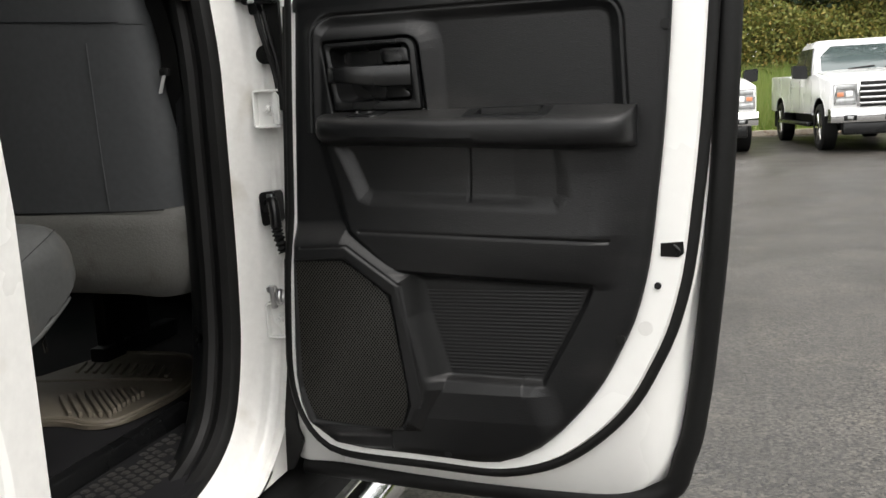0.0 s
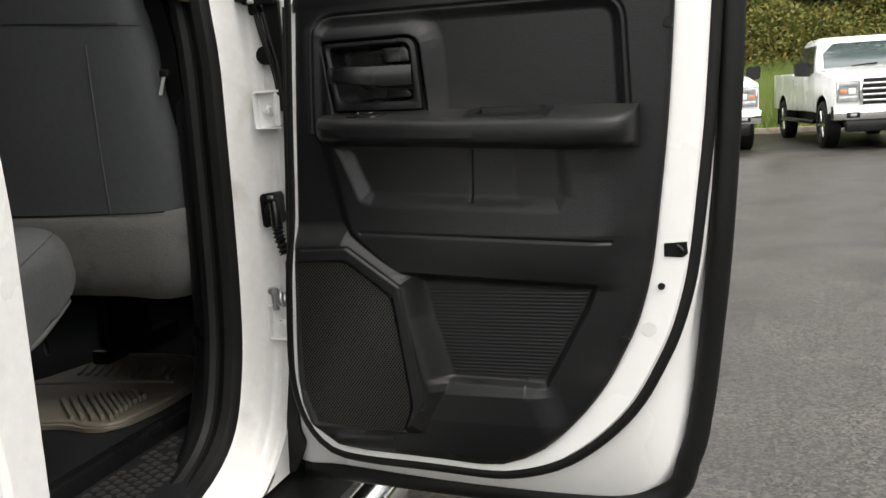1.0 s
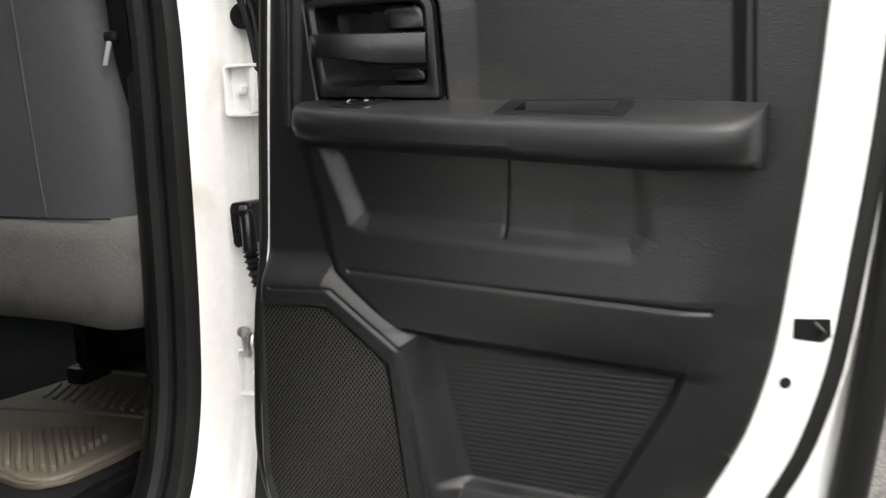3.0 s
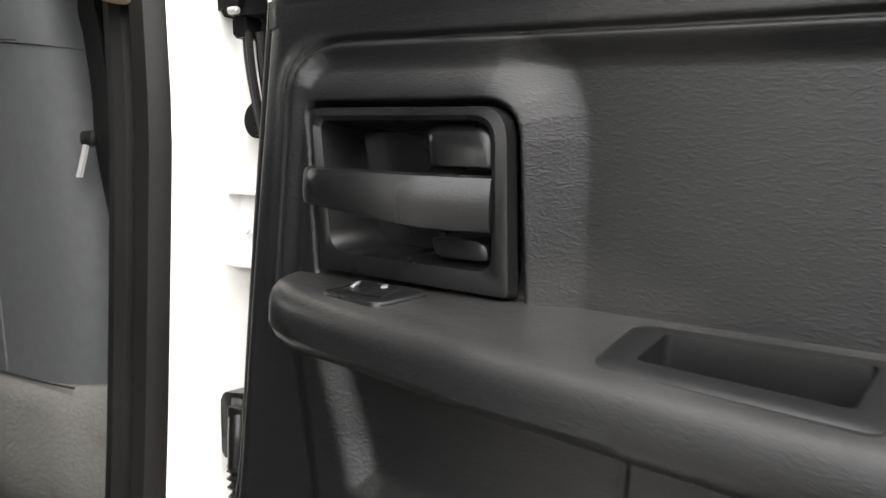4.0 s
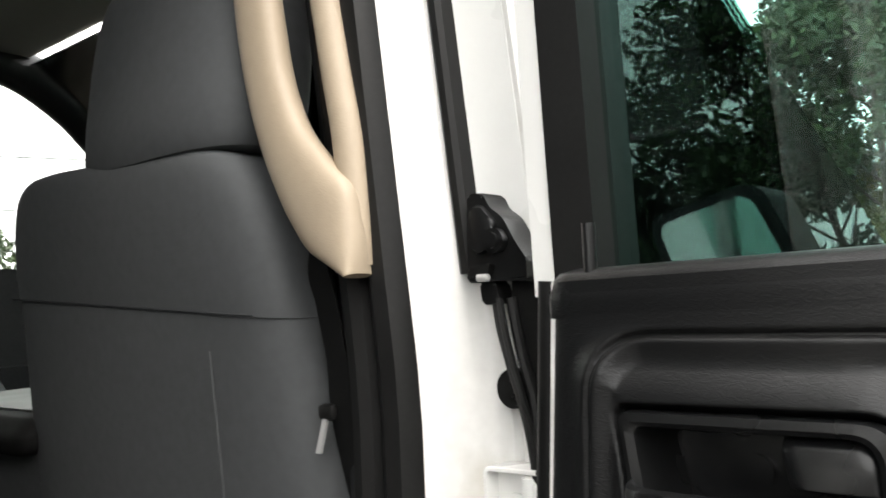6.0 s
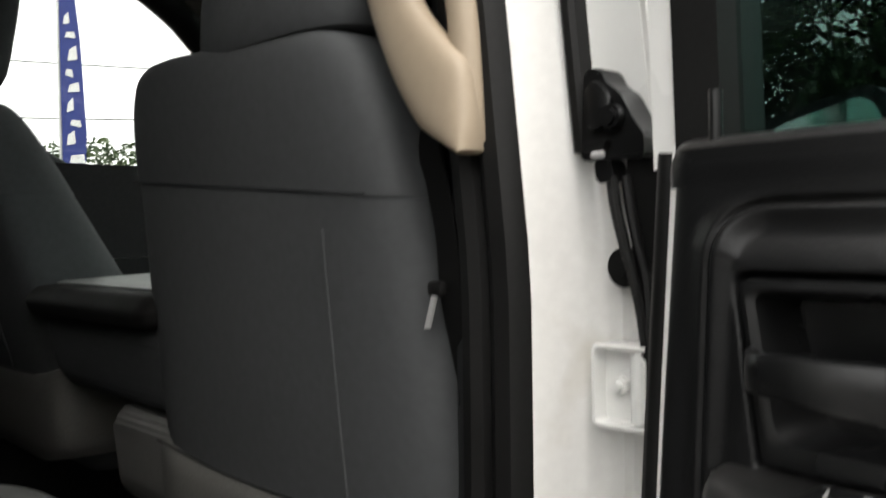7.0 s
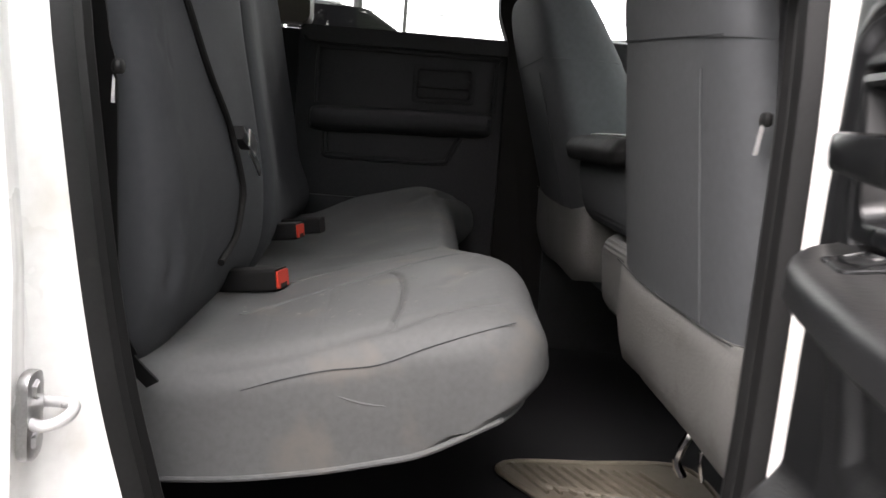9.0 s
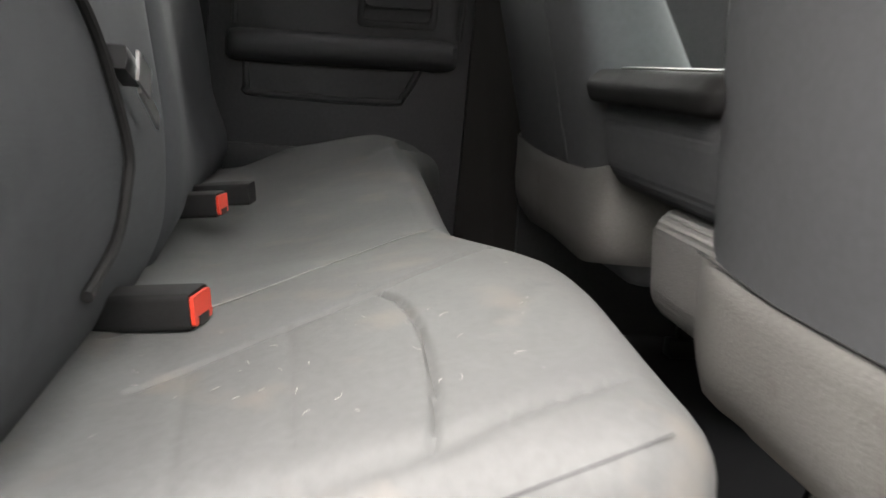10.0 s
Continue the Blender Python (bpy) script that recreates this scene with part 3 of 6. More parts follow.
# armrest with a grip pocket
rings = []
for u in [0.122, 0.1225, 0.124, 0.1265, 0.130, 0.136, 0.143, 0.152, 0.165, 0.18, 0.20, 0.225, 0.25, 0.27, 0.30, 0.33, 0.355, 0.3600, 0.3605, 0.364, 0.37, 0.40, 0.43, 0.447, 0.4475, 0.46, 0.48, 0.50, 0.51, 0.525, 0.538, 0.547, 0.553, 0.557, 0.559]:
    D = float(np.interp(u, [0.122, 0.1225, 0.124, 0.1265, 0.130, 0.136, 0.143, 0.152, 0.165, 0.20, 0.25, 0.30, 0.35, 0.40, 0.45, 0.50, 0.53, 0.548, 0.556, 0.559], [0.004, 0.009, 0.014, 0.019, 0.025, 0.031, 0.036, 0.040, 0.045, 0.053, 0.061, 0.067, 0.071, 0.074, 0.078, 0.080, 0.077, 0.066, 0.048, 0.03]))
    bz_ = float(np.interp(u, [0.12, 0.175, 0.334, 0.48, 0.56], [1.073, 1.071, 1.064, 1.056, 1.057]))
    inside = 0.3605 <= u <= 0.447
    depth = 0.034 if inside else 0.0
    top = float(np.interp(u, [0.12, 0.27, 0.31, 0.46, 0.53, 0.56], [1.1125, 1.1110, 1.1090, 1.1075, 1.1050, 1.1040]))
    a, c = min(0.2 * D, float(np.interp(u, [0.36, 0.448], [0.010, 0.013]))), max(0.35 * D, D - 0.022)
    nick = 0.001 if inside else 0.0
    bk = -0.020
    dip = 0.006 * (1 - step(0.1215, 0.134, u))
    top -= dip
    T = lambda w: top - 0.2 * max(0.0, w)
    prof = [(bk, top), (a - 0.004, T(a - 0.004)), (a, T(a) - nick), (a + 0.001, T(a) - depth), (c - 0.001, T(c) - depth), (c, T(c) - nick), (c + 0.003, T(c + 0.003)), (max(c + 0.004, D - 0.012), T(D - 0.012) - 0.0002), (D - 0.0065, T(D - 0.0065) - 0.0012), (D - 0.0026, T(D) - 0.0034), (D - 0.0006, T(D) - 0.0072), (D, T(D) - 0.013), (D, T(D) - 0.021), (D - 0.005, bz_ + 0.005), (D - 0.014, bz_ + 0.001), (D * 0.5, bz_ - 0.004), (bk, bz_ - 0.004)]
    prof = [(max(bk, min(w, D)), z) for w, z in prof]
    rings.append([(u, -w, z) for w, z in prof])
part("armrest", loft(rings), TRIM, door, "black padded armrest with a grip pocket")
outer, mid_o, inner = rounded([(0.343, -0.005), (0.458, -0.008), (0.458, -0.068), (0.346, -0.054)], 0.008), rounded([(0.347, -0.007), (0.454, -0.010), (0.455, -0.065), (0.350, -0.051)], 0.008), rounded([(0.3615, -0.0115), (0.4460, -0.0140), (0.4460, -0.0545), (0.3615, -0.0440)], 0.004)
rim_ = loft([[(u, y, z + 0.2 * y) for u, y in o] for o, z in ((outer, 1.103), (outer, 1.1084), (mid_o, 1.1102), (inner, 1.1096), ([(u, y) for u, y in inner], 1.0760))], caps=False)
bmesh.ops.contextual_create(rim_, geom=[e for e in rim_.edges if e.is_boundary and max(v.co.z for v in e.verts) < 1.085])
part("pocket_rim", rim_, SMOOTH, door, "smooth black rim of the grip pocket")

# pull handle in its bezel
bz = part("handle_bezel", loft([
    [(u, -w, z) for u, z in rounded(o, r, 7)] for o, r, w in (
        ([(0.140, 1.2055), (0.2740, 1.2055), (0.2795, 1.111), (0.152, 1.114)], [0.006, 0.017, 0.003, 0.003], 0.000),
        ([(0.141, 1.2045), (0.2730, 1.2045), (0.2785, 1.112), (0.153, 1.115)], [0.006, 0.016, 0.003, 0.003], 0.008),
        ([(0.1445, 1.2005), (0.2675, 1.2005), (0.2718, 1.1185), (0.1555, 1.1205)], [0.006, 0.014, 0.004, 0.004], 0.009),
        ([(0.149, 1.198), (0.2645, 1.198), (0.2678, 1.123), (0.160, 1.125)], [0.006, 0.012, 0.010, 0.012], 0.007),
        ([(0.156, 1.193), (0.259, 1.193), (0.2612, 1.128), (0.172, 1.130)], [0.006, 0.010, 0.008, 0.012], -0.022))], caps=False), SMOOTH, door, "matt black door handle bezel")
part("cup", loft([[(u, 0.0222, z) for u, z in rounded([(0.155, 1.194), (0.252, 1.194), (0.259, 1.187), (0.262, 1.127), (0.171, 1.129)], 0.006)], [(u, 0.024, z) for u, z in rounded([(0.155, 1.194), (0.252, 1.194), (0.259, 1.187), (0.262, 1.127), (0.171, 1.129)], 0.006)]]), SMOOTH, bz)
hrings = []
for u in (0.1465, 0.148, 0.150, 0.153, 0.157, 0.163, 0.172, 0.185, 0.20, 0.215, 0.2275, 0.230, 0.235, 0.248, 0.262, 0.2655, 0.267):
    g = step(0.150, 0.250, u)
    z1, z0 = 1.1725 - 0.0015 * g, 1.1515 - 0.0095 * g
    w1 = float(np.interp(u, [0.1465, 0.148, 0.150, 0.153, 0.157, 0.163, 0.172, 0.185, 0.20, 0.215, 0.23, 0.25, 0.267], [0.008, 0.013, 0.018, 0.023, 0.027, 0.030, 0.0315, 0.0315, 0.030, 0.027, 0.0235, 0.017, 0.010]))
    w0 = w1 - 0.010
    e = 0.0028
    hrings.append([(u, -w, z) for w, z in ((w0, z0 + 0.002), (w1 - 2 * e, z0), (w1 - 0.4 * e, z0 + 0.5 * e), (w1, z0 + 1.4 * e), (w1 + 0.0006, (z0 + z1) / 2), (w1, z1 - 1.4 * e), (w1 - 0.4 * e, z1 - 0.5 * e), (w1 - 2 * e, z1), (w0, z1 - 0.002))])
part("pull_handle", loft(hrings), SMOOTH, bz)
part("lock_block", loft([[(u, -w, z) for u, z in rounded([(0.2205 + i, 1.197 - i * 1.3), (0.2645 - i * 0.6, 1.197 - i * 1.3), (0.2658 - i * 0.4, 1.1735 + i * 0.2), (0.2235 + i, 1.1735 + i * 0.2)], [0.006, 0.010, 0.002, 0.003], 6)] for w, i in ((-0.02, 0), (-0.002, 0.0), (0.003, 0.0015), (0.0055, 0.004), (0.0065, 0.008))]), SMOOTH, bz)
part("lock_block", loft([[(u, -w, z) for u, z in rounded([(0.224 + i, 1.138), (0.262 - i, 1.138), (0.265 - i, 1.126 + i), (0.228 + i, 1.126 + i)], 0.005)] for w, i in ((-0.02, 0), (-0.004, 0.0), (0.002, 0.002), (0.003, 0.004))]), SMOOTH, bz)
part("cap", disc((0.200, 0.0212, 1.176), 0.008, 0.003), SMOOTH, bz)

# window switch
plate = rounded([(0.177, -0.033), (0.222, -0.040), (0.235, -0.014), (0.229, -0.0095), (0.184, -0.0095)], [0.005, 0.008, 0.004, 0.003, 0.004])
inset_of = lambda k: [(0.207 + (u - 0.207) * k, -0.023 + (y + 0.023) * k) for u, y in plate]
on_top = lambda o, z: [(u, y, z + 0.2 * y) for u, y in o]
sw = part("switch_plate", loft([on_top(o, z) for o, z in ((plate, 1.107), (plate, 1.1128), (inset_of(0.97), 1.1134), (inset_of(0.90), 1.1136), (inset_of(0.86), 1.1128))]), SMOOTH, door, "smooth black switch plate")
part("switch", loft([[(u, y, z + 0.2 * y) for u, z in ((0.190, 1.112), (0.1905, 1.1146), (0.193, 1.1152), (0.199, 1.1138), (0.206, 1.1136), (0.214, 1.1144), (0.2165, 1.1140), (0.217, 1.112))] for y in (-0.0295, -0.0285, -0.0145, -0.0135)]), SMOOTH, sw)
part("mark", loft([on_top(rounded([(0.2065, -0.0185), (0.2060, -0.0155), (0.2095, -0.0150), (0.2105, -0.0175)], 0.001), z) for z in (1.1136, 1.1146)]), mat("white_mark", (0.20, 0.20, 0.20), 0.6), sw, "small white window symbol")
part("mark", loft([on_top(rounded([(0.1925, -0.0265), (0.1905, -0.0170), (0.1915, -0.0170), (0.1945, -0.0260)], 0.0005), z) for z in (1.1148, 1.1157)]), bpy.data.materials["white_mark"], sw, "small white window symbol")


# speaker grille
grille = prism(rounded([(0.080, 0.906), (0.154, 0.908), (0.220, 0.858), (0.2405, 0.705), (0.224, 0.665), (0.092, 0.673), (0.076, 0.722)], [0.004, 0.012, 0.02, 0.02, 0.008, 0.02, 0.02]), "y", -0.0195, -0.010, 0.0012)
gm = bpy.data.materials.new("speaker_mesh")
gm.use_nodes = True
n, l = gm.node_tree.nodes, gm.node_tree.links
co, vo, rp = n.new("ShaderNodeTexCoord"), n.new("ShaderNodeTexVoronoi"), n.new("ShaderNodeValToRGB")
vo.inputs["Scale"].default_value, vo.inputs["Randomness"].default_value = 300, 0.0
turn = n.new("ShaderNodeMapping")
turn.inputs["Rotation"].default_value, turn.inputs["Scale"].default_value = (0, radians(45), 0), (1.0, 0.3, 0.82)
l.new(co.outputs["Object"], turn.inputs[0])
rp.color_ramp.elements[0].position, rp.color_ramp.elements[1].position = 0.36, 0.46
rp.color_ramp.elements[0].color, rp.color_ramp.elements[1].color = (0.0025, 0.0025, 0.0024, 1), (0.017, 0.0160, 0.0140, 1)
l.new(turn.outputs[0], vo.inputs["Vector"])
l.new(vo.outputs["Distance"], rp.inputs[0])
gs = n.new("ShaderNodeMapRange")
gs.inputs[1].default_value, gs.inputs[2].default_value, gs.inputs[4].default_value = 0.36, 0.46, 0.35
l.new(vo.outputs["Distance"], gs.inputs[0])
l.new(gs.outputs[0], n["Principled BSDF"].inputs["Specular IOR Level"])
l.new(rp.outputs[0], n["Principled BSDF"].inputs["Base Color"])
n["Principled BSDF"].inputs["Roughness"].default_value = 0.5
part("speaker_grille", grille, gm, door, "dark perforated speaker grille")

# shell of the door
RIM = [(0.048, 1.272), (0.041, 1.157), (0.033, 1.036), (0.024, 0.885), (0.016, 0.763), (0.011, 0.690), (0.008, 0.630), (0.010, 0.590), (0.020, 0.571), (0.078, 0.572), (0.173, 0.565), (0.263, 0.559), (0.35, 0.556), (0.434, 0.555), (0.51, 0.558), (0.555, 0.575), (0.582, 0.612), (0.596, 0.664), (0.606, 0.720), (0.613, 0.770), (0.620, 0.815), (0.630, 0.865), (0.641, 0.930), (0.650, 1.10), (0.658, 1.272)]
RIM_LINE = along(RIM)
grow = np.array([0.0195 + 0.0265 * step(0.34, 0.52, u) + 0.005 * (1 - step(0.05, 0.13, u)) * (1 - step(0.88, 0.98, z)) for u, z in EDGE_LINE])
SEAL_LINE = outward(EDGE_LINE, grow[:, None])
back = np.array([(1 - step(0.05, 0.13, u)) * step(0.86, 0.98, z) for u, z in EDGE_LINE])


def ring_at(line, y, sink=0.008):
    return [(u, y + sink * b, z) for (u, z), b in zip(line, back)]


shell = loft([ring_at(outward(EDGE_LINE, -0.010), 0.0190), ring_at(outward(EDGE_LINE, -0.0005), 0.0140), ring_at(outward(EDGE_LINE, 0.0015), 0.0136), ring_at(outward(SEAL_LINE, -0.0080), 0.0140), ring_at(outward(SEAL_LINE, -0.0065), 0.0165), ring_at(SEAL_LINE, 0.0340), ring_at(outward(SEAL_LINE, 0.012), 0.0420, 0.008), ring_at(outward(RIM_LINE, -0.004), 0.0600, 0.0), ring_at(RIM_LINE, 0.0640, 0.0), ring_at(outward(RIM_LINE, 0.016), 0.0900, 0.0), ring_at(outward(RIM_LINE, 0.006), 0.1250, 0.0)], closed=False)
part("door_shell", shell, WHITE, door, "white painted steel door shell")
part("outer_skin", prism([tuple(q) for q in outward(RIM_LINE, 0.004)], "y", 0.118, 0.124), WHITE, door)
part("belt_sill", box(0.075, 0.640, 0.030, 0.120, 1.258, 1.2735, 0.003), RUBBER, door)

# seal on the shell, outer edge seal
part("door_seal", tube(ring_at(SEAL_LINE, 0.0290), 0.0105, 12, 1, False, 0.85), RUBBER, door, "black rubber seal round the door")
part("edge_seal", tube([(u, 0.068 + 0.006 * k, z) for u, z, k in ((0.670, 1.272, -4), (0.663, 1.10, -4), (0.651, 0.924, -3), (0.638, 0.80, -1), (0.625, 0.70, 0), (0.608, 0.625, 0.3), (0.565, 0.560, 0.7), (0.36, 0.548, 1), (0.02, 0.560, 1))], 0.016, 12, 6), RUBBER, door, "black rubber strip along the door edge")
part("boot", prism(rounded([(0.027, 0.90), (0.046, 0.90), (0.041, 0.763), (0.040, 0.700), (0.036, 0.672), (0.024, 0.655), (0.026, 0.630), (0.034, 0.612), (0.026, 0.590), (0.012, 0.562), (-0.004, 0.560), (0.006, 0.654), (0.018, 0.737)], 0.003), "y", 0.040, 0.048, 0.002), RUBBER, door, "black rubber boot at the door edge")
part("edge_strip", loft([[(u, y, z) for u, y in ((ul - 0.043, 0.056), (ul - 0.041, 0.044), (ul - 0.035, 0.0405), (ul - 0.022, 0.0405), (ul - 0.022, 0.056))] for z, ul in ((0.885, 0.068), (0.987, 0.075), (1.116, 0.084), (1.2725, 0.097))]), RUBBER, door, "black rubber strip behind the door edge")

# window frame and glass
part("window_frame", loft([[(u - 0.03 * max(0, z - 1.28), y, z) for u, y in ((0.060, 0.034), (0.080, 0.030), (0.080, 0.08), (0.060, 0.08))] for z in (1.265, 1.5, 1.83)]), WHITE, door)
part("window_channel", loft([[(u - 0.03 * max(0, z - 1.28), y, z) for u, y in ((0.080, 0.028), (0.110, 0.028), (0.112, 0.07), (0.080, 0.07))] for z in (1.265, 1.5, 1.83)]), RUBBER, door)
part("window_frame", loft([[(u - 0.25 * max(0, z - 1.4), y, z) for u, y in ((0.60, 0.012), (0.645, 0.012), (0.645, 0.06), (0.60, 0.06))] for z in (1.265, 1.4, 1.83)]), WHITE, door)
part("window_frame", box(0.07, 0.62, 0.012, 0.06, 1.80, 1.84, 0.006), WHITE, door)
pane = part("pane", loft([[(u, y, z) for u, y in ((0.105, 0.046), (0.61, 0.046), (0.61, 0.050), (0.105, 0.050))] for z in (1.24, 1.82)]), GLASS, door, "green tinted window glass")
pane.visible_shadow = False
part("lock_pin", tube([(0.118, 0.010, 1.272), (0.118, 0.010, 1.303)], 0.0038, 10, 1, False), SMOOTH, door)

# latch, screws, hole and plug on the shell
# Slot and hole are solid pieces; their black stands for the shade inside.
part("latch_slot", loft([[(u, y, z) for u, z in ((0.584, 0.927), (0.612, 0.929), (0.613, 0.914), (0.606, 0.909), (0.584, 0.910))] for y in (0.0125, 0.030)]), DULL, door, "solid black latch slot, its inner shade put in as colour")
part("latch_claw", tube([(0.600, 0.0125, 0.925), (0.607, 0.011, 0.918), (0.604, 0.0125, 0.911)], 0.002, 8), SMOOTH, door)
part("bumper", disc((0.563, 0.0152, 0.815), 0.010, 0.004, "y", 18, 0.0005), GRIMY_SHADED, door)
part("hole", disc((0.580, 0.0125, 0.872), 0.0045, 0.005), RUBBER, door)
for u, z in ((0.595, 1.197), (0.533, 0.802), (0.288, 0.628)):
    part("screw", disc((u, 0.004, z), 0.0065, 0.012, "y", 16, 0.001), RUBBER, door)

# ---- hinges, plug and wiring on the pillar ----
for z, xl in ((1.123, 0.632), (0.794, 0.624)):
    h = thing("hinge", "white painted steel door hinge bolted to the pillar", "hinge", "door hinges")
    h.location = (0.008, -0.0105, 0)
    part("leaf", prism(rounded([(xl, z + 0.029), (0.677, z + 0.029), (0.677, z - 0.029), (xl, z - 0.029)], [0.007, 0.001, 0.001, 0.007]), "y", 2.7105, 2.7245, 0.001), WHITE, h)
    lip = lambda i, y: [(u, y, q) for u, q in rounded([(0.677, z + 0.029 - i), (xl + i, z + 0.029 - i), (xl + i, z - 0.029 + i), (0.677, z - 0.029 + i)], [0.0, 0.007 - i, 0.007 - i, 0.0], 5)]
    part("rim", loft([lip(0, 2.711), lip(0.0, 2.6985), lip(0.0008, 2.6975), lip(0.0030, 2.6975), lip(0.0036, 2.6985), lip(0.0036, 2.711)], closed=False), WHITE, h)
    part("washer", disc((xl + 0.020, 2.7095, z), 0.0105, 0.003, "y", 20, 0.0006), WHITE, h)
    part("bolt", disc((xl + 0.020, 2.7055, z), 0.0068, 0.007, "y", 6, 0.001), WHITE, h)
    part("stub", disc((xl + 0.020, 2.7005, z), 0.0038, 0.005, "y", 12, 0.0006), WHITE, h)
    part("arm", prism(rounded([(xl + 0.036, z + 0.022), (0.677, z + 0.022), (0.677, z - 0.024), (xl + 0.037, z - 0.024), (xl + 0.040, z - 0.004)], 0.005), "y", 2.6975, 2.708, 0.0025), WHITE, h)
    part("pin", disc((0.6695, 2.7005, z), 0.005, 0.050, "z", 14, 0.002), WHITE, h)
hb = [o for o in scene.collection.objects if o.name.startswith("hinge") and not o.parent]
part("catch_stud", disc((0.641, 2.694, 0.846), 0.0085, 0.010, "z", 16, 0.002), STEEL, hb[1], "worn steel check stud")
part("catch_stem", tube([(0.641, 2.696, 0.850), (0.641, 2.697, 0.835), (0.640, 2.70, 0.815)], 0.0055, 10, 3), STEEL, hb[1])
part("catch_spring", tube([(0.648 + 0.0011 * i, 2.692 + 0.0085 * math.cos(i * 1.05), 0.836 - 0.0002 * i + 0.0105 * math.sin(i * 1.05)) for i in range(26)], 0.0024, 6, 2), STEEL, hb[1], "worn steel door check spring")

plug = thing("grommet", "round black rubber grommet in the white pillar", "grommet")
plug.location = (0.008, -0.0105, 0)
part("flange", disc((0.6535, 2.7150, 1.204), 0.0138, 0.017, "y", 24, 0.002), RUBBER, plug)
part("hub", disc((0.6540, 2.7075, 1.204), 0.0075, 0.008, "y", 20, 0.002), RUBBER, plug)

cn = thing("wire_connector", "black wiring connector with ribbed boot on the pillar", "connector")
cn.location = (0.008, -0.0095, 0)
part("housing", prism(rounded([(0.629, 0.996), (0.657, 0.999), (0.659, 0.950), (0.632, 0.943)], 0.006), "y", 2.6975, 2.7245, 0.002), SMOOTH, cn)
part("clip", box(0.645, 0.660, 2.688, 2.700, 0.962, 0.990, 0.003), SMOOTH, cn)
part("clip_face", box(0.643, 0.653, 2.695, 2.6985, 0.984, 0.994, 0.001), STEEL, cn, "pale moulded clip face")
part("neck", tube([(0.655, 2.693, 0.982), (0.659, 2.689, 0.968), (0.660, 2.688, 0.945)], 0.0085, 12, 4), SMOOTH, cn)
part("boot", tube([(0.660, 2.688, 0.948), (0.663, 2.687, 0.930), (0.670, 2.688, 0.905)], lambda t: 0.0078 + 0.0018 * math.sin(t * 46), 12, 20), RUBBER, cn, "ribbed black rubber boot")

lt = thing("door_check", "black door check and wiring at the upper pillar", "door check")
part("block", prism(rounded([(0.639, 1.279), (0.6425, 1.340), (0.656, 1.339), (0.661, 1.329), (0.672, 1.321), (0.682, 1.303), (0.690, 1.292), (0.690, 1.277)], [0.002, 0.003, 0.003, 0.003, 0.005, 0.005, 0.002, 0.002]), "y", 2.682, 2.706, 0.0025), SMOOTH, lt)
part("shoulder", prism(rounded([(0.646, 1.326), (0.655, 1.332), (0.668, 1.318), (0.664, 1.300), (0.650, 1.296)], 0.005), "y", 2.676, 2.684, 0.002), SMOOTH, lt)
part("cap", disc((0.668, 2.678, 1.305), 0.0085, 0.012, "y", 18, 0.003), SMOOTH, lt)
part("clip", prism(rounded([(0.644, 1.287), (0.664, 1.290), (0.662, 1.283), (0.645, 1.281)], 0.002), "y", 2.676, 2.684, 0.001), RUBBER, lt)
part("stud", disc((0.657, 2.677, 1.2805), 0.0028, 0.010, "x", 10, 0.001), BRIGHT, lt, "small bright stud")
part("plug", prism(rounded([(0.648, 1.278), (0.662, 1.278), (0.665, 1.263), (0.650, 1.262)], 0.003), "y", 2.684, 2.700, 0.002), SMOOTH, lt)
for dx, dy, r in ((0.0, 0.0, 0.0032), (0.006, -0.004, 0.0028), (0.012, 0.002, 0.004)):
    part("wire", tube([(0.657 + dx, 2.690 + dy, 1.266), (0.661 + dx, 2.689 + dy, 1.245), (0.667 + dx * 0.9, 2.689 + dy, 1.222), (0.674 + dx * 0.8, 2.690 + dy, 1.198), (0.680 + dx * 0.6, 2.691, 1.170), (0.686 + dx * 0.4, 2.692, 1.12)], r, 8), RUBBER, lt)
part("backing", prism([(0.692, 1.280), (0.692, 0.60), (0.688, 0.60), (0.687, 1.10), (0.684, 1.165), (0.678, 1.192), (0.671, 1.222), (0.667, 1.262), (0.668, 1.280)], "y", 2.6945, 2.7025), RUBBER, lt)

st = thing("door_striker", "bolted steel door striker on the rear pillar", "striker")
part("plate", prism(rounded([(0.652, 0.962), (0.680, 0.962), (0.680, 0.897), (0.652, 0.897)], 0.010), "y", 2.093, 2.101, 0.001), STEEL, st)
part("loop", tube([(0.672, 2.098, 0.926), (0.675, 2.110, 0.925), (0.668, 2.122, 0.929), (0.654, 2.124, 0.934), (0.646, 2.112, 0.934), (0.646, 2.098, 0.934)], 0.0045, 10), BRIGHT, st)
for z in (0.949, 0.911):
    part("bolt", disc((0.666, 2.102, z), 0.0075, 0.004, "y", 6, 0.0008), STEEL, st)


# ---- seats ----
def seat_ring(cx, hw, yr, th, z, n=36, p=3.6, front=2.4):
    """A level cut through a backrest: rear face at yr, th thick."""
    out = []
    for i in range(n):
        a = 2 * math.pi * i / n
        c, s = math.cos(a), math.sin(a)
        e = 2 / (p if s < 0 else front)
        out.append((cx + hw * math.copysign(abs(c) ** (2 / p), c), yr + th / 2 + th / 2 * math.copysign(abs(s) ** e, s), z))
    return out


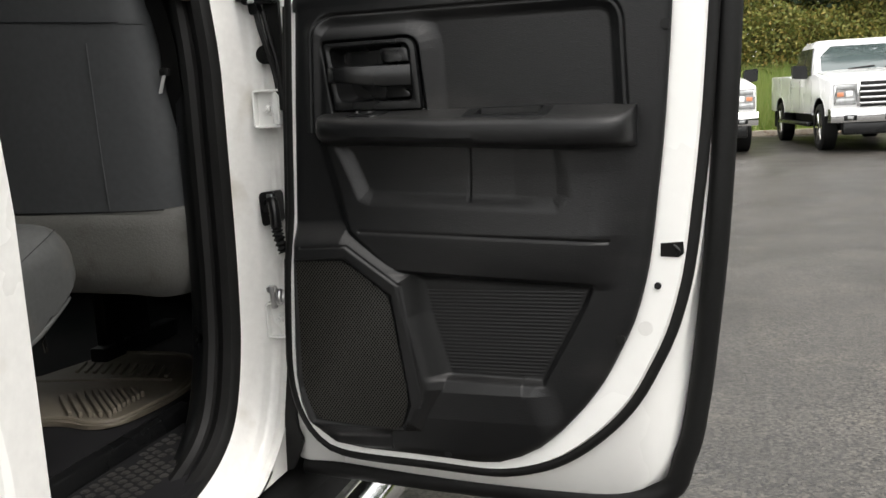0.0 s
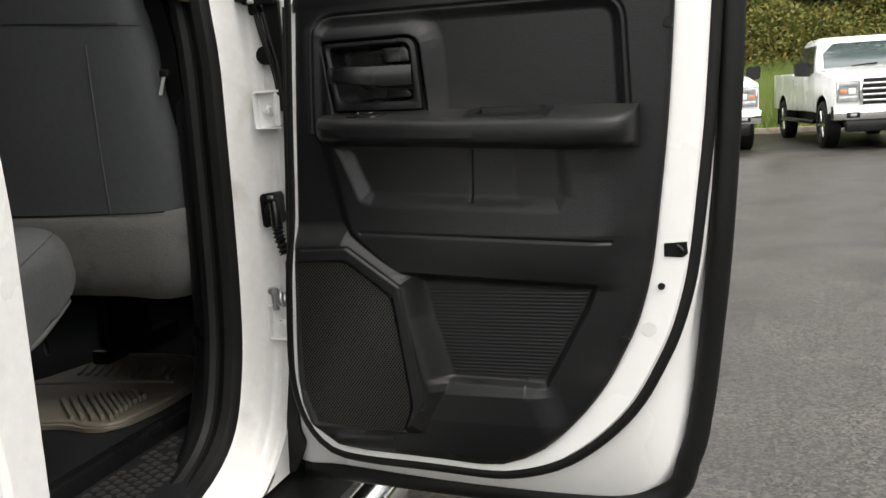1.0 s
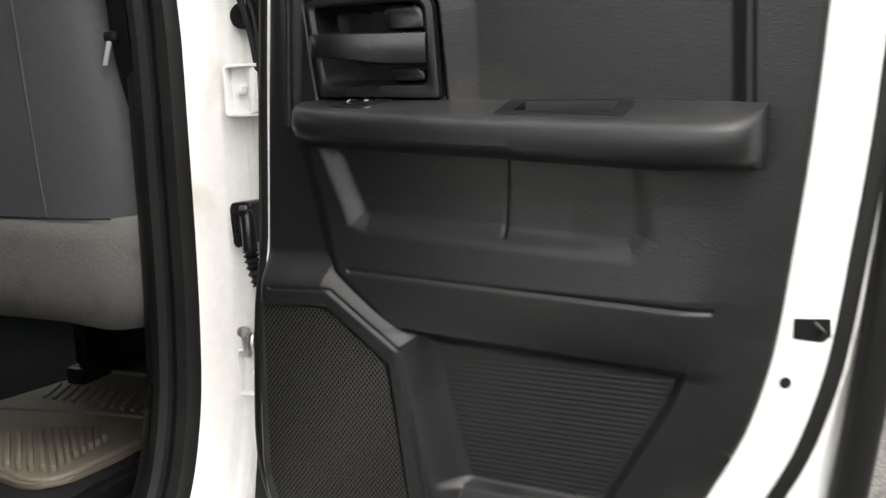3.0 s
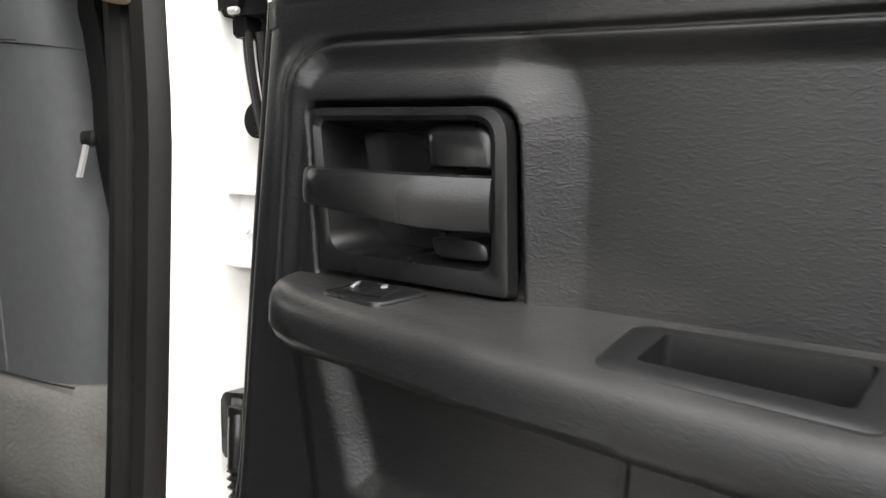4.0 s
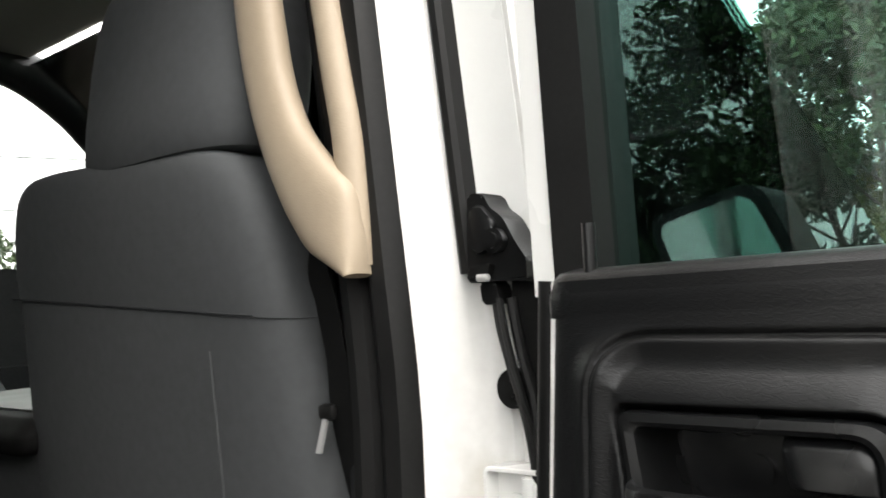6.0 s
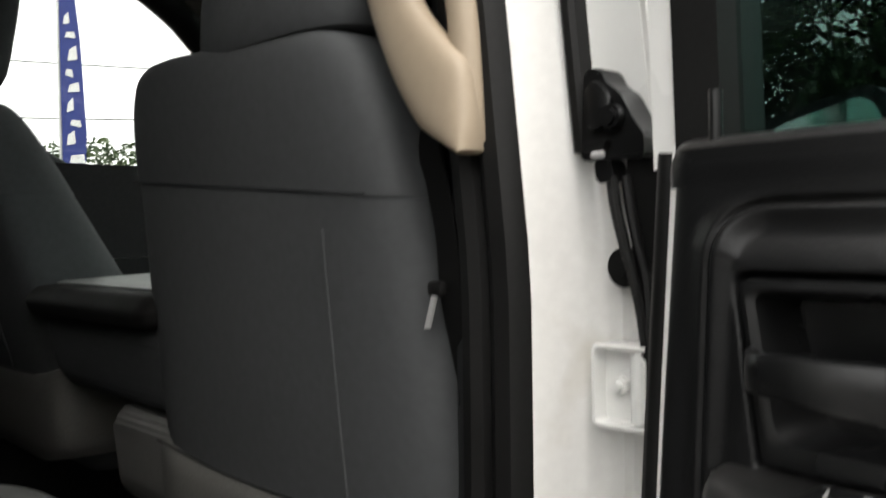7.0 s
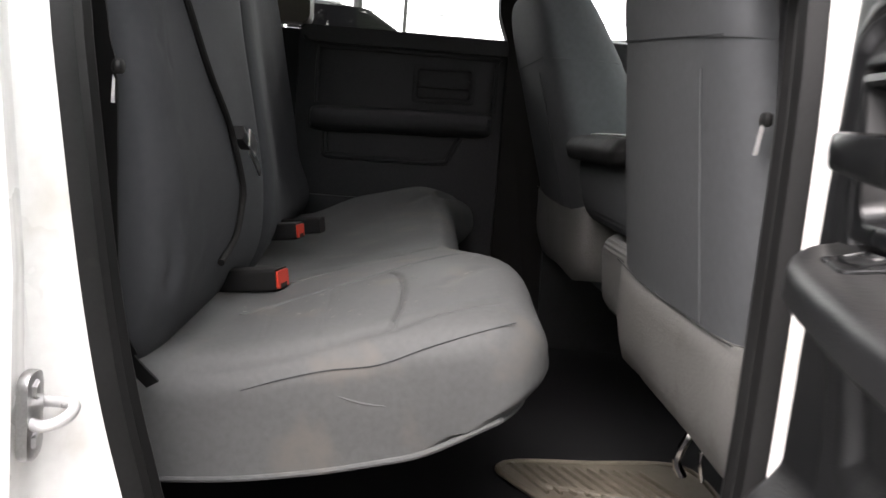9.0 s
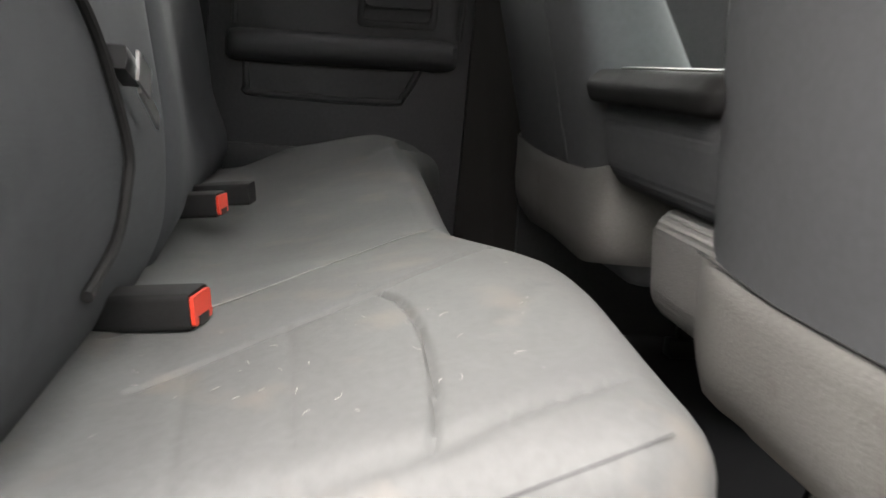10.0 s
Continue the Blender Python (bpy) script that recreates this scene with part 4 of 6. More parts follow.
def front_seat(name, label, cx, lean, dz=0.0, head=0.0, hx=0.0, thick=0.0, tilt=0.0, hw2=0.14, crown=0.0, wide=1.0):
    """Front seat seen from behind: padded back, vinyl skirt, headrest, base."""
    s = thing(name, label, "car seat", "front seats")
    yr = lambda z: 2.672 - lean * max(0, z - dz - 0.97)
    hw = lambda z: wide * 0.272 - 0.03 * max(0, z - dz - 1.0) / 0.25
    th = lambda z: 0.12 + thick * max(0, 1.42 + dz - z) / 0.32
    rows = [(0.955, 0.996), (0.962, 1.0), (1.0, 1.0), (1.04, 1.0), (1.08, 1.0), (1.12, 1.0), (1.16, 1.0), (1.20, 1.0), (1.24, 1.0), (1.2565, 1.0)]

    def slope(ring, z):
        k = max(0, 1 - abs(z - dz - 1.2567) / 0.14)
        return [(x, y, q + tilt * (cx + 0.27 - x) * k + crown * max(0, cx + 0.2 - x) * step(1.29, 1.39, z - dz)) for x, y, q in ring]

    def bulge(ring, z):
        return [(x, y - 0.006 * math.exp(-((x - cx) / 0.13) ** 2) * math.sin(math.pi * min(1, max(0, (z - dz - 0.96) / 0.3))) * (y < yr(z) + 0.03), q) for x, y, q in ring]

    part("back_panel", loft([slope(bulge(seat_ring(cx, hw(z + dz) * k, yr(z + dz), th(z + dz), z + dz, 56, 5.5), z + dz), z + dz) for z, k in rows]), CLOTH, s, "charcoal cloth back panel")
    rows = [(1.2568, 1.0), (1.262, 1.0), (1.29, 0.998), (1.31, 0.993), (1.33, 0.984), (1.345, 0.972), (1.36, 0.952), (1.375, 0.922), (1.386, 0.885), (1.394, 0.84), (1.400, 0.78), (1.404, 0.66), (1.406, 0.4)]
    part("back_top", loft([slope(seat_ring(cx, hw(z + dz) * k, yr(z + dz) + (1 - k) * 0.05, th(z + dz) * (0.5 + k / 2), z + dz, 56, 6.0), z + dz) for z, k in rows]), CLOTH, s)
    rows = [(0.832, 0.90, 0.02), (0.845, 0.95, 0.008), (0.87, 0.985, 0.0), (0.90, 1.0, -0.004), (0.945, 1.006, -0.005), (0.966, 1.008, -0.005), (0.973, 1.004, -0.001)]
    rise = lambda x: 0.014 * max(0, (cx - 0.08 - x) / 0.2) + 0.008 * max(0, (x - cx - 0.2) / 0.07) ** 2
    part("skirt", loft([[(x, y + 0.004 * noise.noise((x * 14, z * 20, cx)), q + 0.012 * noise.noise((x * 9, 3, cx)) * (z < 0.86) + rise(x) * (z > 0.94)) for x, y, q in seat_ring(cx, hw(z + dz) * k, yr(z + dz) + d, 0.19, z + dz, 64, 7)] for z, k, d in rows]), SKIRT, s, "pale grey vinyl skirt")
    part("seam", tube([(cx + x, 2.669, 0.9735 + dz + rise(cx + x)) for x in (-0.25, -0.18, -0.09, 0, 0.09, 0.18, 0.235)], 0.0011, 6), RUBBER, s)
    part("seam", tube([(cx + x, yr(1.258 + dz) - 0.0005, 1.2585 + dz + tilt * (0.27 - x)) for x in (-0.215, -0.12, 0, 0.12, 0.215)], 0.0009, 6), CLOTH_DARK, s)
    part("seam", tube([(cx + 0.135 + 0.092 * (z - 0.975) ** 1.2, yr(z + dz) - 0.0015, z + dz) for z in (0.975, 1.03, 1.10, 1.17, 1.235)], 0.0012, 6), CLOTH, s)
    rows = [(1.400, 0.60), (1.404, 0.85), (1.418, 0.97), (1.45, 1.0), (1.51, 1.0), (1.55, 0.97), (1.58, 0.88), (1.60, 0.70), (1.61, 0.45)]
    part("headrest", loft([seat_ring(cx + hx + 0.25 * (hw2 - 0.14) / 0.03 * (z - 1.40), hw2 * (0.35 + 0.65 * k), yr(1.42 + dz) + 0.005 + (1 - k) * 0.05 + 0.12 * (z - 1.415), 0.12 * (0.3 + 0.7 * k), z + dz + head, 40, 3.2) for z, k in rows]), CLOTH, s)
    for x in (-0.06, 0.06):
        part("post", tube([(cx + hx + x, yr(1.42 + dz) + 0.06, 1.38 + dz), (cx + hx + x, yr(1.42 + dz) + 0.06, 1.44 + dz + head)], 0.006, 10, 1, False), CHROME, s)
    part("cushion", box(cx - 0.25, cx + 0.25, 2.74, 3.22, 0.84, 0.97, 0.05, 4), CLOTH, s)
    for x in (-0.2, 0.2):
        part("rail", box(cx + x - 0.02, cx + x + 0.02, 3.02, 3.3, 0.602, 0.64, 0.006), SMOOTH, s)
        part("riser", box(cx + x - 0.015, cx + x + 0.015, 3.04, 3.2, 0.64, 0.85, 0.006), SMOOTH, s)
    return s


ps = front_seat("front_seat", "charcoal cloth front passenger seat with pale skirt", 0.245, 0.14, hx=0.07, thick=0.05, tilt=0.074, crown=0.05)
part("lever", tube([(0.085, 2.79, 0.80), (0.088, 2.775, 0.755), (0.078, 2.765, 0.715), (0.082, 2.775, 0.69)], 0.007, 8), CHROME, ps, "bright bent wire lever")
part("lever", tube([(0.115, 2.80, 0.78), (0.118, 2.785, 0.74), (0.118, 2.79, 0.70)], 0.004, 8), CHROME, ps)
front_seat("front_seat", "charcoal cloth driver seat with pale skirt", 2 * CX - 0.265, 0.29, 0.045, 0.03, 0.065, 0.09, hw2=0.165, wide=1.1)

# centre seat section folded down as an armrest
cs = thing("centre_console", "grey vinyl folded centre seat section between the front seats", "console")
part("body", prism(rounded([(2.72, 1.0), (2.68, 1.02), (2.66, 1.10), (2.665, 1.135), (2.70, 1.15), (3.1, 1.15), (3.1, 0.98)], 0.02), "x", -0.345, 0.025, 0.015, 3), CLOTH, cs)
lid_at = lambda x, k: [(x, y, z) for y, z in rounded([(2.640 + 0.02 * (1 - k), 1.143 - 0.024 * k), (2.632 + 0.02 * (1 - k), 1.143), (2.648 + 0.02 * (1 - k), 1.144 + 0.018 * k), (2.70, 1.146 + 0.020 * k), (3.08, 1.150 + 0.030 * k), (3.10, 1.14), (3.0, 1.143 - 0.022 * k)], 0.008)]
part("lid", loft([lid_at(x, k) for x, k in ((-0.375, 0.3), (-0.372, 0.6), (-0.365, 0.85), (-0.350, 1.0), (0.010, 1.0), (0.025, 0.85), (0.032, 0.6), (0.035, 0.3))]), DULL, cs, "dark padded lid with a rolled edge")
part("lid_top", loft([[(x, y, z) for y, z in ((2.680, 1.150), (2.676, 1.1668), (2.690, 1.1692), (3.05, 1.1812), (3.05, 1.150))] for x in (-0.345, 0.005)]), mat("pale_lid", (0.16, 0.165, 0.16), 0.55, spread=0.1, scale=12, bump=0.1, bump_scale=500), cs, "grey padded lid top")
part("skirt", prism(rounded([(2.70, 0.88), (2.685, 0.90), (2.675, 1.0), (2.72, 1.012), (3.0, 1.01), (3.0, 0.88)], 0.02), "x", -0.155, 0.045, 0.012, 3), VINYL, cs, "pale grey vinyl skirt")

# ---- rear bench ----
bench = thing("rear_bench", "grey cloth rear bench seat with scalloped cushion", "bench seat")


def cushion_front(x):
    lobe = step(-0.14, 0.10, x) + 1 - step(-0.84, -0.66, x)
    return 2.453 + 0.057 * min(1, lobe) + 0.009 * math.exp(-((x - 0.13) / 0.13) ** 2)


CREASES = [  # (outline in plan, depth, half breadth)
    ([(0.300, 2.180), (0.264, 2.222), (0.216, 2.289), (0.176, 2.334), (0.120, 2.382), (0.026, 2.450)], 0.0030, 0.0034),
    ([(0.176, 2.334), (0.204, 2.347), (0.233, 2.353), (0.275, 2.357), (0.317, 2.358), (0.375, 2.356), (0.429, 2.350)], 0.0042, 0.0024),
    ([(0.196, 2.140), (0.117, 2.215), (0.026, 2.287), (-0.103, 2.382), (-0.146, 2.440)], 0.0016, 0.0035),
    ([(0.225, 2.270), (0.34, 2.275), (0.425, 2.279)], 0.0016, 0.0035),
    ([(0.280, 2.209), (0.381, 2.217), (0.430, 2.223)], 0.0014, 0.0035),
    ([(0.446, 2.16), (0.445, 2.220), (0.442, 2.280), (0.432, 2.355), (0.395, 2.438), (0.372, 2.472)], 0.0046, 0.006),
    ([(0.30, 2.40), (0.25, 2.43), (0.20, 2.455)], 0.0016, 0.010),
    ([(-0.60, 2.36), (-0.66, 2.40), (-0.70, 2.45)], 0.003, 0.008)]


def line_dist(x, y, pts):
    best = 9.0
    for (ax, ay), (bx, by) in zip(pts, pts[1:]):
        ex, ey = bx - ax, by - ay
        t = min(1, max(0, ((x - ax) * ex + (y - ay) * ey) / (ex * ex + ey * ey)))
        best = min(best, math.hypot(x - ax - t * ex, y - ay - t * ey))
    return best


X_END = 0.462
xs = [X_END - 0.09 * (1 - math.cos(math.pi / 2 * i / 18)) for i in range(18)] + list(np.linspace(X_END - 0.09, -0.12, 190)) + list(np.linspace(-0.13, -0.83, 50)) + [-0.83 - 0.092 * math.sin(math.pi / 2 * i / 10) for i in range(1, 11)]
rings = []
for x in xs:
    e = min(X_END - x, x + 0.922)
    k = (max(0.0, 1 - (1 - min(1, e / 0.055)) ** 2.2)) ** 0.5
    F = cushion_front(x) - 0.060 * (1 - (max(0.0, 1 - (1 - min(1, e / 0.07)) ** 2.2)) ** 0.5)
    wave = 0.006 * math.sin(x * 9) - 0.010 * math.exp(-((x - CX) / 0.25) ** 2)
    far = 0.046 * math.exp(-((x + 0.75) / 0.16) ** 2)
    zt = lambda y: 0.925 + 0.06 * step(2.12, 2.46, y) + wave + far * step(2.06, 2.26, y) * (1 - 0.75 * step(2.36, 2.50, y))
    zb = lambda y: 0.80 + 0.085 * ((y - 2.10) / 0.4) ** 2
    drop = 0.045 * (1 - k)
    sec = []
    for y in list(np.linspace(2.08, F - 0.05, 140)):
        dent = sum(dp * math.exp(-(line_dist(x, y, pl) / br) ** 2) for pl, dp, br in CREASES)
        sec.append((y, zt(y) - drop - dent + 0.0012 * noise.noise((x * 12, y * 12, 1.0))))
    z1 = zt(F) - drop
    for a in range(1, 9):
        q = math.pi / 2 * a / 8
        sec.append((F - 0.05 + 0.05 * math.sin(q), z1 - 0.045 * (1 - math.cos(q))))
    mid_z, low = z1 - 0.045, zb(F)
    sec += [(F + 0.004 * math.sin(math.pi * t) - 0.014 * t * t, mid_z + (low + 0.012 - mid_z) * t) for t in (0.2, 0.4, 0.6, 0.8)]
    sec += [(F - 0.016, low + 0.008), (F - 0.024, low + 0.001), (F - 0.04, low - 0.002)]
    sec += [((F - 0.04) * (1 - t) + 2.08 * t, zb((F - 0.04) * (1 - t) + 2.08 * t) - 0.002) for t in (0.12, 0.25, 0.4, 0.55, 0.7, 0.85, 1.0)]
    rings.append([(x, y, z) for y, z in sec])
part("cushion", loft(rings), NEOPRENE, bench, "grey worn seat cushion with creases")


BACK_CREASES = [  # (outline across the face, depth, half breadth)
    ([(0.470, 1.233), (0.445, 1.229), (0.425, 1.222), (0.405, 1.209)], 0.0042, 0.0045),
    ([(0.445, 1.140), (0.375, 1.138)], 0.0022, 0.0050),
    ([(0.425, 1.050), (0.395, 1.056), (0.355, 1.075)], 0.0024, 0.0050),
    ([(0.395, 0.985), (0.365, 0.992), (0.335, 1.010)], 0.0024, 0.0050),
    ([(0.452, 1.045), (0.440, 1.015), (0.445, 0.990)], 0.0050, 0.0080)]


def back_ring(x, k, t):
    """A cut across the backrest; t runs from 0 on the near lobe to 1 at the far end."""
    base = [(2.100, 0.90), (2.127, 0.93), (2.143, 0.98), (2.141, 1.06), (2.125, 1.15), (2.105, 1.25), (2.085, 1.36), (2.06, 1.45), (2.03, 1.485), (1.98, 1.48), (1.94, 1.40), (1.98, 1.15), (2.03, 0.93)]
    cy, cz = 2.05, 1.18
    out = []
    for p in smooth_line([(y, z, 0) for y, z in base], 7, True):
        y, z = cy + (p.x - cy) * k, cz + (p.y - cz) * (0.5 + k / 2)
        if p.x > 2.05:
            y += 0.0025 * noise.noise((x * 6, z * 6, 4.0)) - sum(dp * math.exp(-(line_dist(x, z, pl) / br) ** 2) for pl, dp, br in BACK_CREASES)
        out.append((x, y - t * (0.025 + 0.035 * step(0.95, 1.08, z)), z))
    return out


for x0, x1 in ((0.466, -0.065), (-0.07, -0.92)):
    rr = []
    for t in sorted({*np.linspace(0, 0.13, 22), *np.linspace(0.13, 0.93, 46), 0.955, 0.97, 0.98, 0.99, 0.996, 1.0}):
        x = x0 + (x1 - x0) * t
        e = min(abs(x - x0), abs(x - x1))
        k = 0.66 + 0.34 * (1 - (1 - min(1, e / 0.06)) ** 2) ** 0.5
        rr.append(back_ring(x, k, step(0.0, 0.6, t) if x0 < 0 else 0.0))
    part("backrest", loft(rr), CLOTH_DARK, bench)
for x in (0.2, -0.62):
    rows = [(1.47, 0.6), (1.48, 0.9), (1.53, 1.0), (1.58, 0.9), (1.60, 0.6)]
    part("headrest", loft([seat_ring(x, 0.13 * (0.35 + 0.65 * k), 1.97, 0.09 * k, z) for z, k in rows]), CLOTH, bench)

zb = lambda y: 0.80 + 0.085 * ((y - 2.10) / 0.4) ** 2
piping = [(X_END - 0.001, y, zb(y) - 0.001) for y in (2.12, 2.2, 2.28, 2.34, 2.39)]
for x in (0.456, 0.448, 0.435, 0.41, 0.37, 0.2, 0.1):
    k = (max(0.0, 1 - (1 - min(1, (X_END - x) / 0.07)) ** 2.2)) ** 0.5
    F = cushion_front(x) - 0.060 * (1 - k)
    piping.append((x, F - 0.022, zb(F) + 0.001))
part("piping", tube(piping, 0.0035, 8), NEOPRENE, bench)
part("seam", tube([(0.4613, 2.209, 0.893), (0.4608, 2.248, 0.907), (0.4606, 2.291, 0.919), (0.4612, 2.339, 0.928), (0.4575, 2.386, 0.948), (0.4495, 2.434, 0.9645), (0.4375, 2.470, 0.9738)], 0.0005, 6), CLOTH_DARK, bench)
part("fold", tube([(0.4605, 2.290, 0.897), (0.4612, 2.305, 0.8935), (0.4614, 2.325, 0.889), (0.4612, 2.345, 0.888), (0.4604, 2.362, 0.889)], lambda t: 0.0003 + 0.0012 * math.sin(math.pi * t), 8), NEOPRENE, bench)
zl = lambda x, y: 0.925 + 0.06 * step(2.12, 2.46, y) + 0.006 * math.sin(x * 9) - 0.010 * math.exp(-((x - CX) / 0.25) ** 2)
part("stitching", tube([(x, y, zl(x, y) - 0.0008) for x, y in ((0.17, 2.165), (0.117, 2.215), (0.026, 2.287), (-0.103, 2.382), (-0.135, 2.42))], 0.0007, 6), SKIRT, bench)


lint_rng = random.Random(5)
lint = bmesh.new()
for i in range(48):
    x, y, a = lint_rng.uniform(0.02, 0.40), lint_rng.uniform(2.17, 2.45), lint_rng.uniform(0, 6.28)
    if i % 3:
        x, y = 0.30 + lint_rng.gauss(0, 0.07), 2.31 + lint_rng.gauss(0, 0.05)
    ln, bend = lint_rng.uniform(0.001, 0.009), lint_rng.uniform(-1.0, 1.0)
    pts = [(x + ln * t * math.cos(a + bend * t), y + ln * t * math.sin(a + bend * t)) for t in (0, 0.5, 1)]
    if max(p[0] for p in pts) < 0.41:
        merge(lint, tube([(p[0], p[1], zl(*p) + 0.0004) for p in pts], lint_rng.uniform(0.00012, 0.00028), 4, 2))
tagged(part("lint", lint, mat("lint", (0.20, 0.195, 0.18), 0.9, spread=0.3), bench, "pale lint and hairs on the cushion"), "", "", "", "stuff")


def buckle(x, y, z, turn, label, red=True):
    b_ = thing("seat_buckle", label, "seat belt buckle", "rear seat buckles", m=pose(x, y, z, 8, 0, turn))
    part("housing", loft([[(u * w, yy, z2 * h) for u, z2 in rounded([(-0.021, -0.014), (0.021, -0.014), (0.021, 0.014), (-0.021, 0.014)], 0.005)] for yy, w, h in ((-0.116, 0.50, 0.5), (-0.110, 0.66, 0.7), (-0.092, 0.84, 0.9), (-0.05, 0.97, 1.0), (-0.002, 1.0, 1.0), (0.0, 0.96, 0.95))]), DULL, b_)
    if red:
        part("button", loft([[(u, yy, z2) for u, z2 in rounded([(-0.018, -0.011), (0.018, -0.011), (0.018, 0.011), (-0.018, 0.011)], 0.003)] for yy in (-0.004, 0.003)]), RED, b_, "red release button")
        part("slot", box(-0.010, 0.010, 0.0, 0.0036, -0.012, -0.005), RUBBER, b_)
    part("stalk", band([(0, -0.108, -0.002), (0, -0.135, -0.005), (0, -0.18, -0.012)], 0.030, 0.004, (1, 0, 0)), RUBBER, b_)


buckle(0.180, 2.203, 0.953, -12, "black seat belt buckle with red button on the bench")
buckle(-0.235, 2.172, 0.962, -10, "black seat belt buckle with red button on the bench")
buckle(-0.340, 2.200, 0.962, -8, "plain black seat belt buckle on the bench", False)


def belt(path, across, tongue, label, drop):
    b_ = thing("seat_belt", label, "seat belt", "seat belts")
    part("webbing", band(path, 0.034, 0.0016, across), RUBBER, b_)
    x, y, z = tongue
    part("tongue", box(x - 0.009, x + 0.008, y - 0.005, y + 0.004, z, z + 0.013, 0.004), RUBBER, b_)
    part("blade", loft([[(px, py, pz) for px, py in ((x - 0.0026 + dx, y - 0.004), (x + 0.0026 + dx, y - 0.004), (x + 0.0026 + dx, y - 0.0015), (x - 0.0026 + dx, y - 0.0015))] for dx, pz in ((0, z + 0.004), (drop, z - 0.025))]), BRIGHT, b_, "bright steel tongue blade")
    return b_


belt([(0.480, 2.72, 1.50), (0.490, 2.694, 1.37), (0.497, 2.670, 1.305), (0.508, 2.667, 1.27), (0.517, 2.668, 1.225), (0.517, 2.672, 1.18), (0.518, 2.685, 1.12), (0.520, 2.72, 0.98), (0.515, 2.74, 0.85)], (0.95, -0.25, 0.0), (0.512, 2.662, 1.180), "black seat belt hanging beside the front passenger seat", -0.010)
nb = belt([(0.515, 1.985, 1.55), (0.508, 2.040, 1.31), (0.502, 2.068, 1.253), (0.500, 2.076, 1.209), (0.498, 2.082, 1.182), (0.496, 2.084, 1.12), (0.494, 2.086, 1.04), (0.491, 2.092, 0.96), (0.486, 2.108, 0.925)], (0.35, 0.93, 0), (0.500, 2.098, 1.180), "black seat belt hanging beside the rear seat", 0.004)
part("anchor_strap", band([(0.490, 2.092, 0.953), (0.487, 2.105, 0.932), (0.482, 2.118, 0.914), (0.474, 2.130, 0.898)], 0.014, 0.003, (0.2, 0.75, 0.55)), RUBBER, nb)
FACE = lambda z: float(np.interp(z, [0.93, 0.98, 1.06, 1.15, 1.25, 1.36, 1.45], [2.127, 2.143, 2.141, 2.125, 2.105, 2.085, 2.06])) + 0.004
cb = thing("seat_belt", "black seat belt lying across the rear backrest", "seat belt", "seat belts")
part("webbing", tube([(x, FACE(z) + 0.002, z) for x, z in ((0.42, 1.40), (0.322, 1.267), (0.267, 1.200), (0.209, 1.150), (0.183, 1.115), (0.163, 1.065), (0.170, 1.038), (0.205, 1.004), (0.285, 0.985))], 0.0042, 8), DULL, cb)
part("tongue", loft([[(x, FACE(z) + 0.008 + w, z + q) for w, q in ((-0.006, -0.008), (0.006, -0.008), (0.008, 0.0), (0.006, 0.008), (-0.006, 0.008), (-0.008, 0.0))] for x, z in ((0.182, 1.130), (0.175, 1.128), (0.150, 1.119), (0.143, 1.116))]), SMOOTH, cb)
part("latch_plate", loft([[(x, FACE(z) + 0.0165 + w, z + q) for w, q in ((-0.0012, -0.010), (0.0012, -0.010), (0.0012, 0.011), (-0.0012, 0.011))] for x, z in ((0.158, 1.124), (0.138, 1.115), (0.124, 1.109))]), STEEL, cb, "bare steel plate of the belt tongue")
part("blade", loft([[(x, FACE(z) + 0.010 + w, z + q) for w, q in ((-0.0012, -0.006), (0.0012, -0.006), (0.0012, 0.006), (-0.0012, 0.006))] for x, z in ((0.128, 1.109), (0.105, 1.096), (0.078, 1.078))]), STEEL, cb, "bright steel tongue blade")

# ---- grab handle and floor mat ----
gh = thing("grab_handle", "beige plastic grab handle on the door pillar", "grab handle")
GRIP = [(0.462, 0.042, 1.62), (0.466, 0.043, 1.54), (0.474, 0.044, 1.48), (0.484, 0.043, 1.435), (0.500, 0.046, 1.395), (0.522, 0.056, 1.362), (0.540, 0.062, 1.340), (0.551, 0.050, 1.318), (0.564, 0.028, 1.300), (0.573, 0.008, 1.287)]
rr = []
for p_ in smooth_line([(x, w_, z) for x, w_, z in GRIP], 5):
    x, w_, z = p_
    rr.append([(x + w_ / 2 * math.copysign(abs(math.cos(a)) ** 0.7, math.cos(a)), 2.640 + 0.013 * math.copysign(abs(math.sin(a)) ** 0.7, math.sin(a)), z + 0.4 * w_ / 2 * math.cos(a)) for a in [2 * math.pi * k_ / 20 for k_ in range(20)]])
part("grip", loft(rr), TAN, gh)
rr = []
for p_ in smooth_line([(0.528, 0.026, 1.62), (0.534, 0.026, 1.54), (0.548, 0.026, 1.45), (0.559, 0.026, 1.39), (0.563, 0.026, 1.34), (0.571, 0.012, 1.295)], 5):
    x, w_, z = p_
    rr.append([(x + w_ / 2 * math.cos(a), 2.648 + 0.010 * math.sin(a), z) for a in [2 * math.pi * k_ / 16 for k_ in range(16)]])
part("base", loft(rr), TAN, gh)

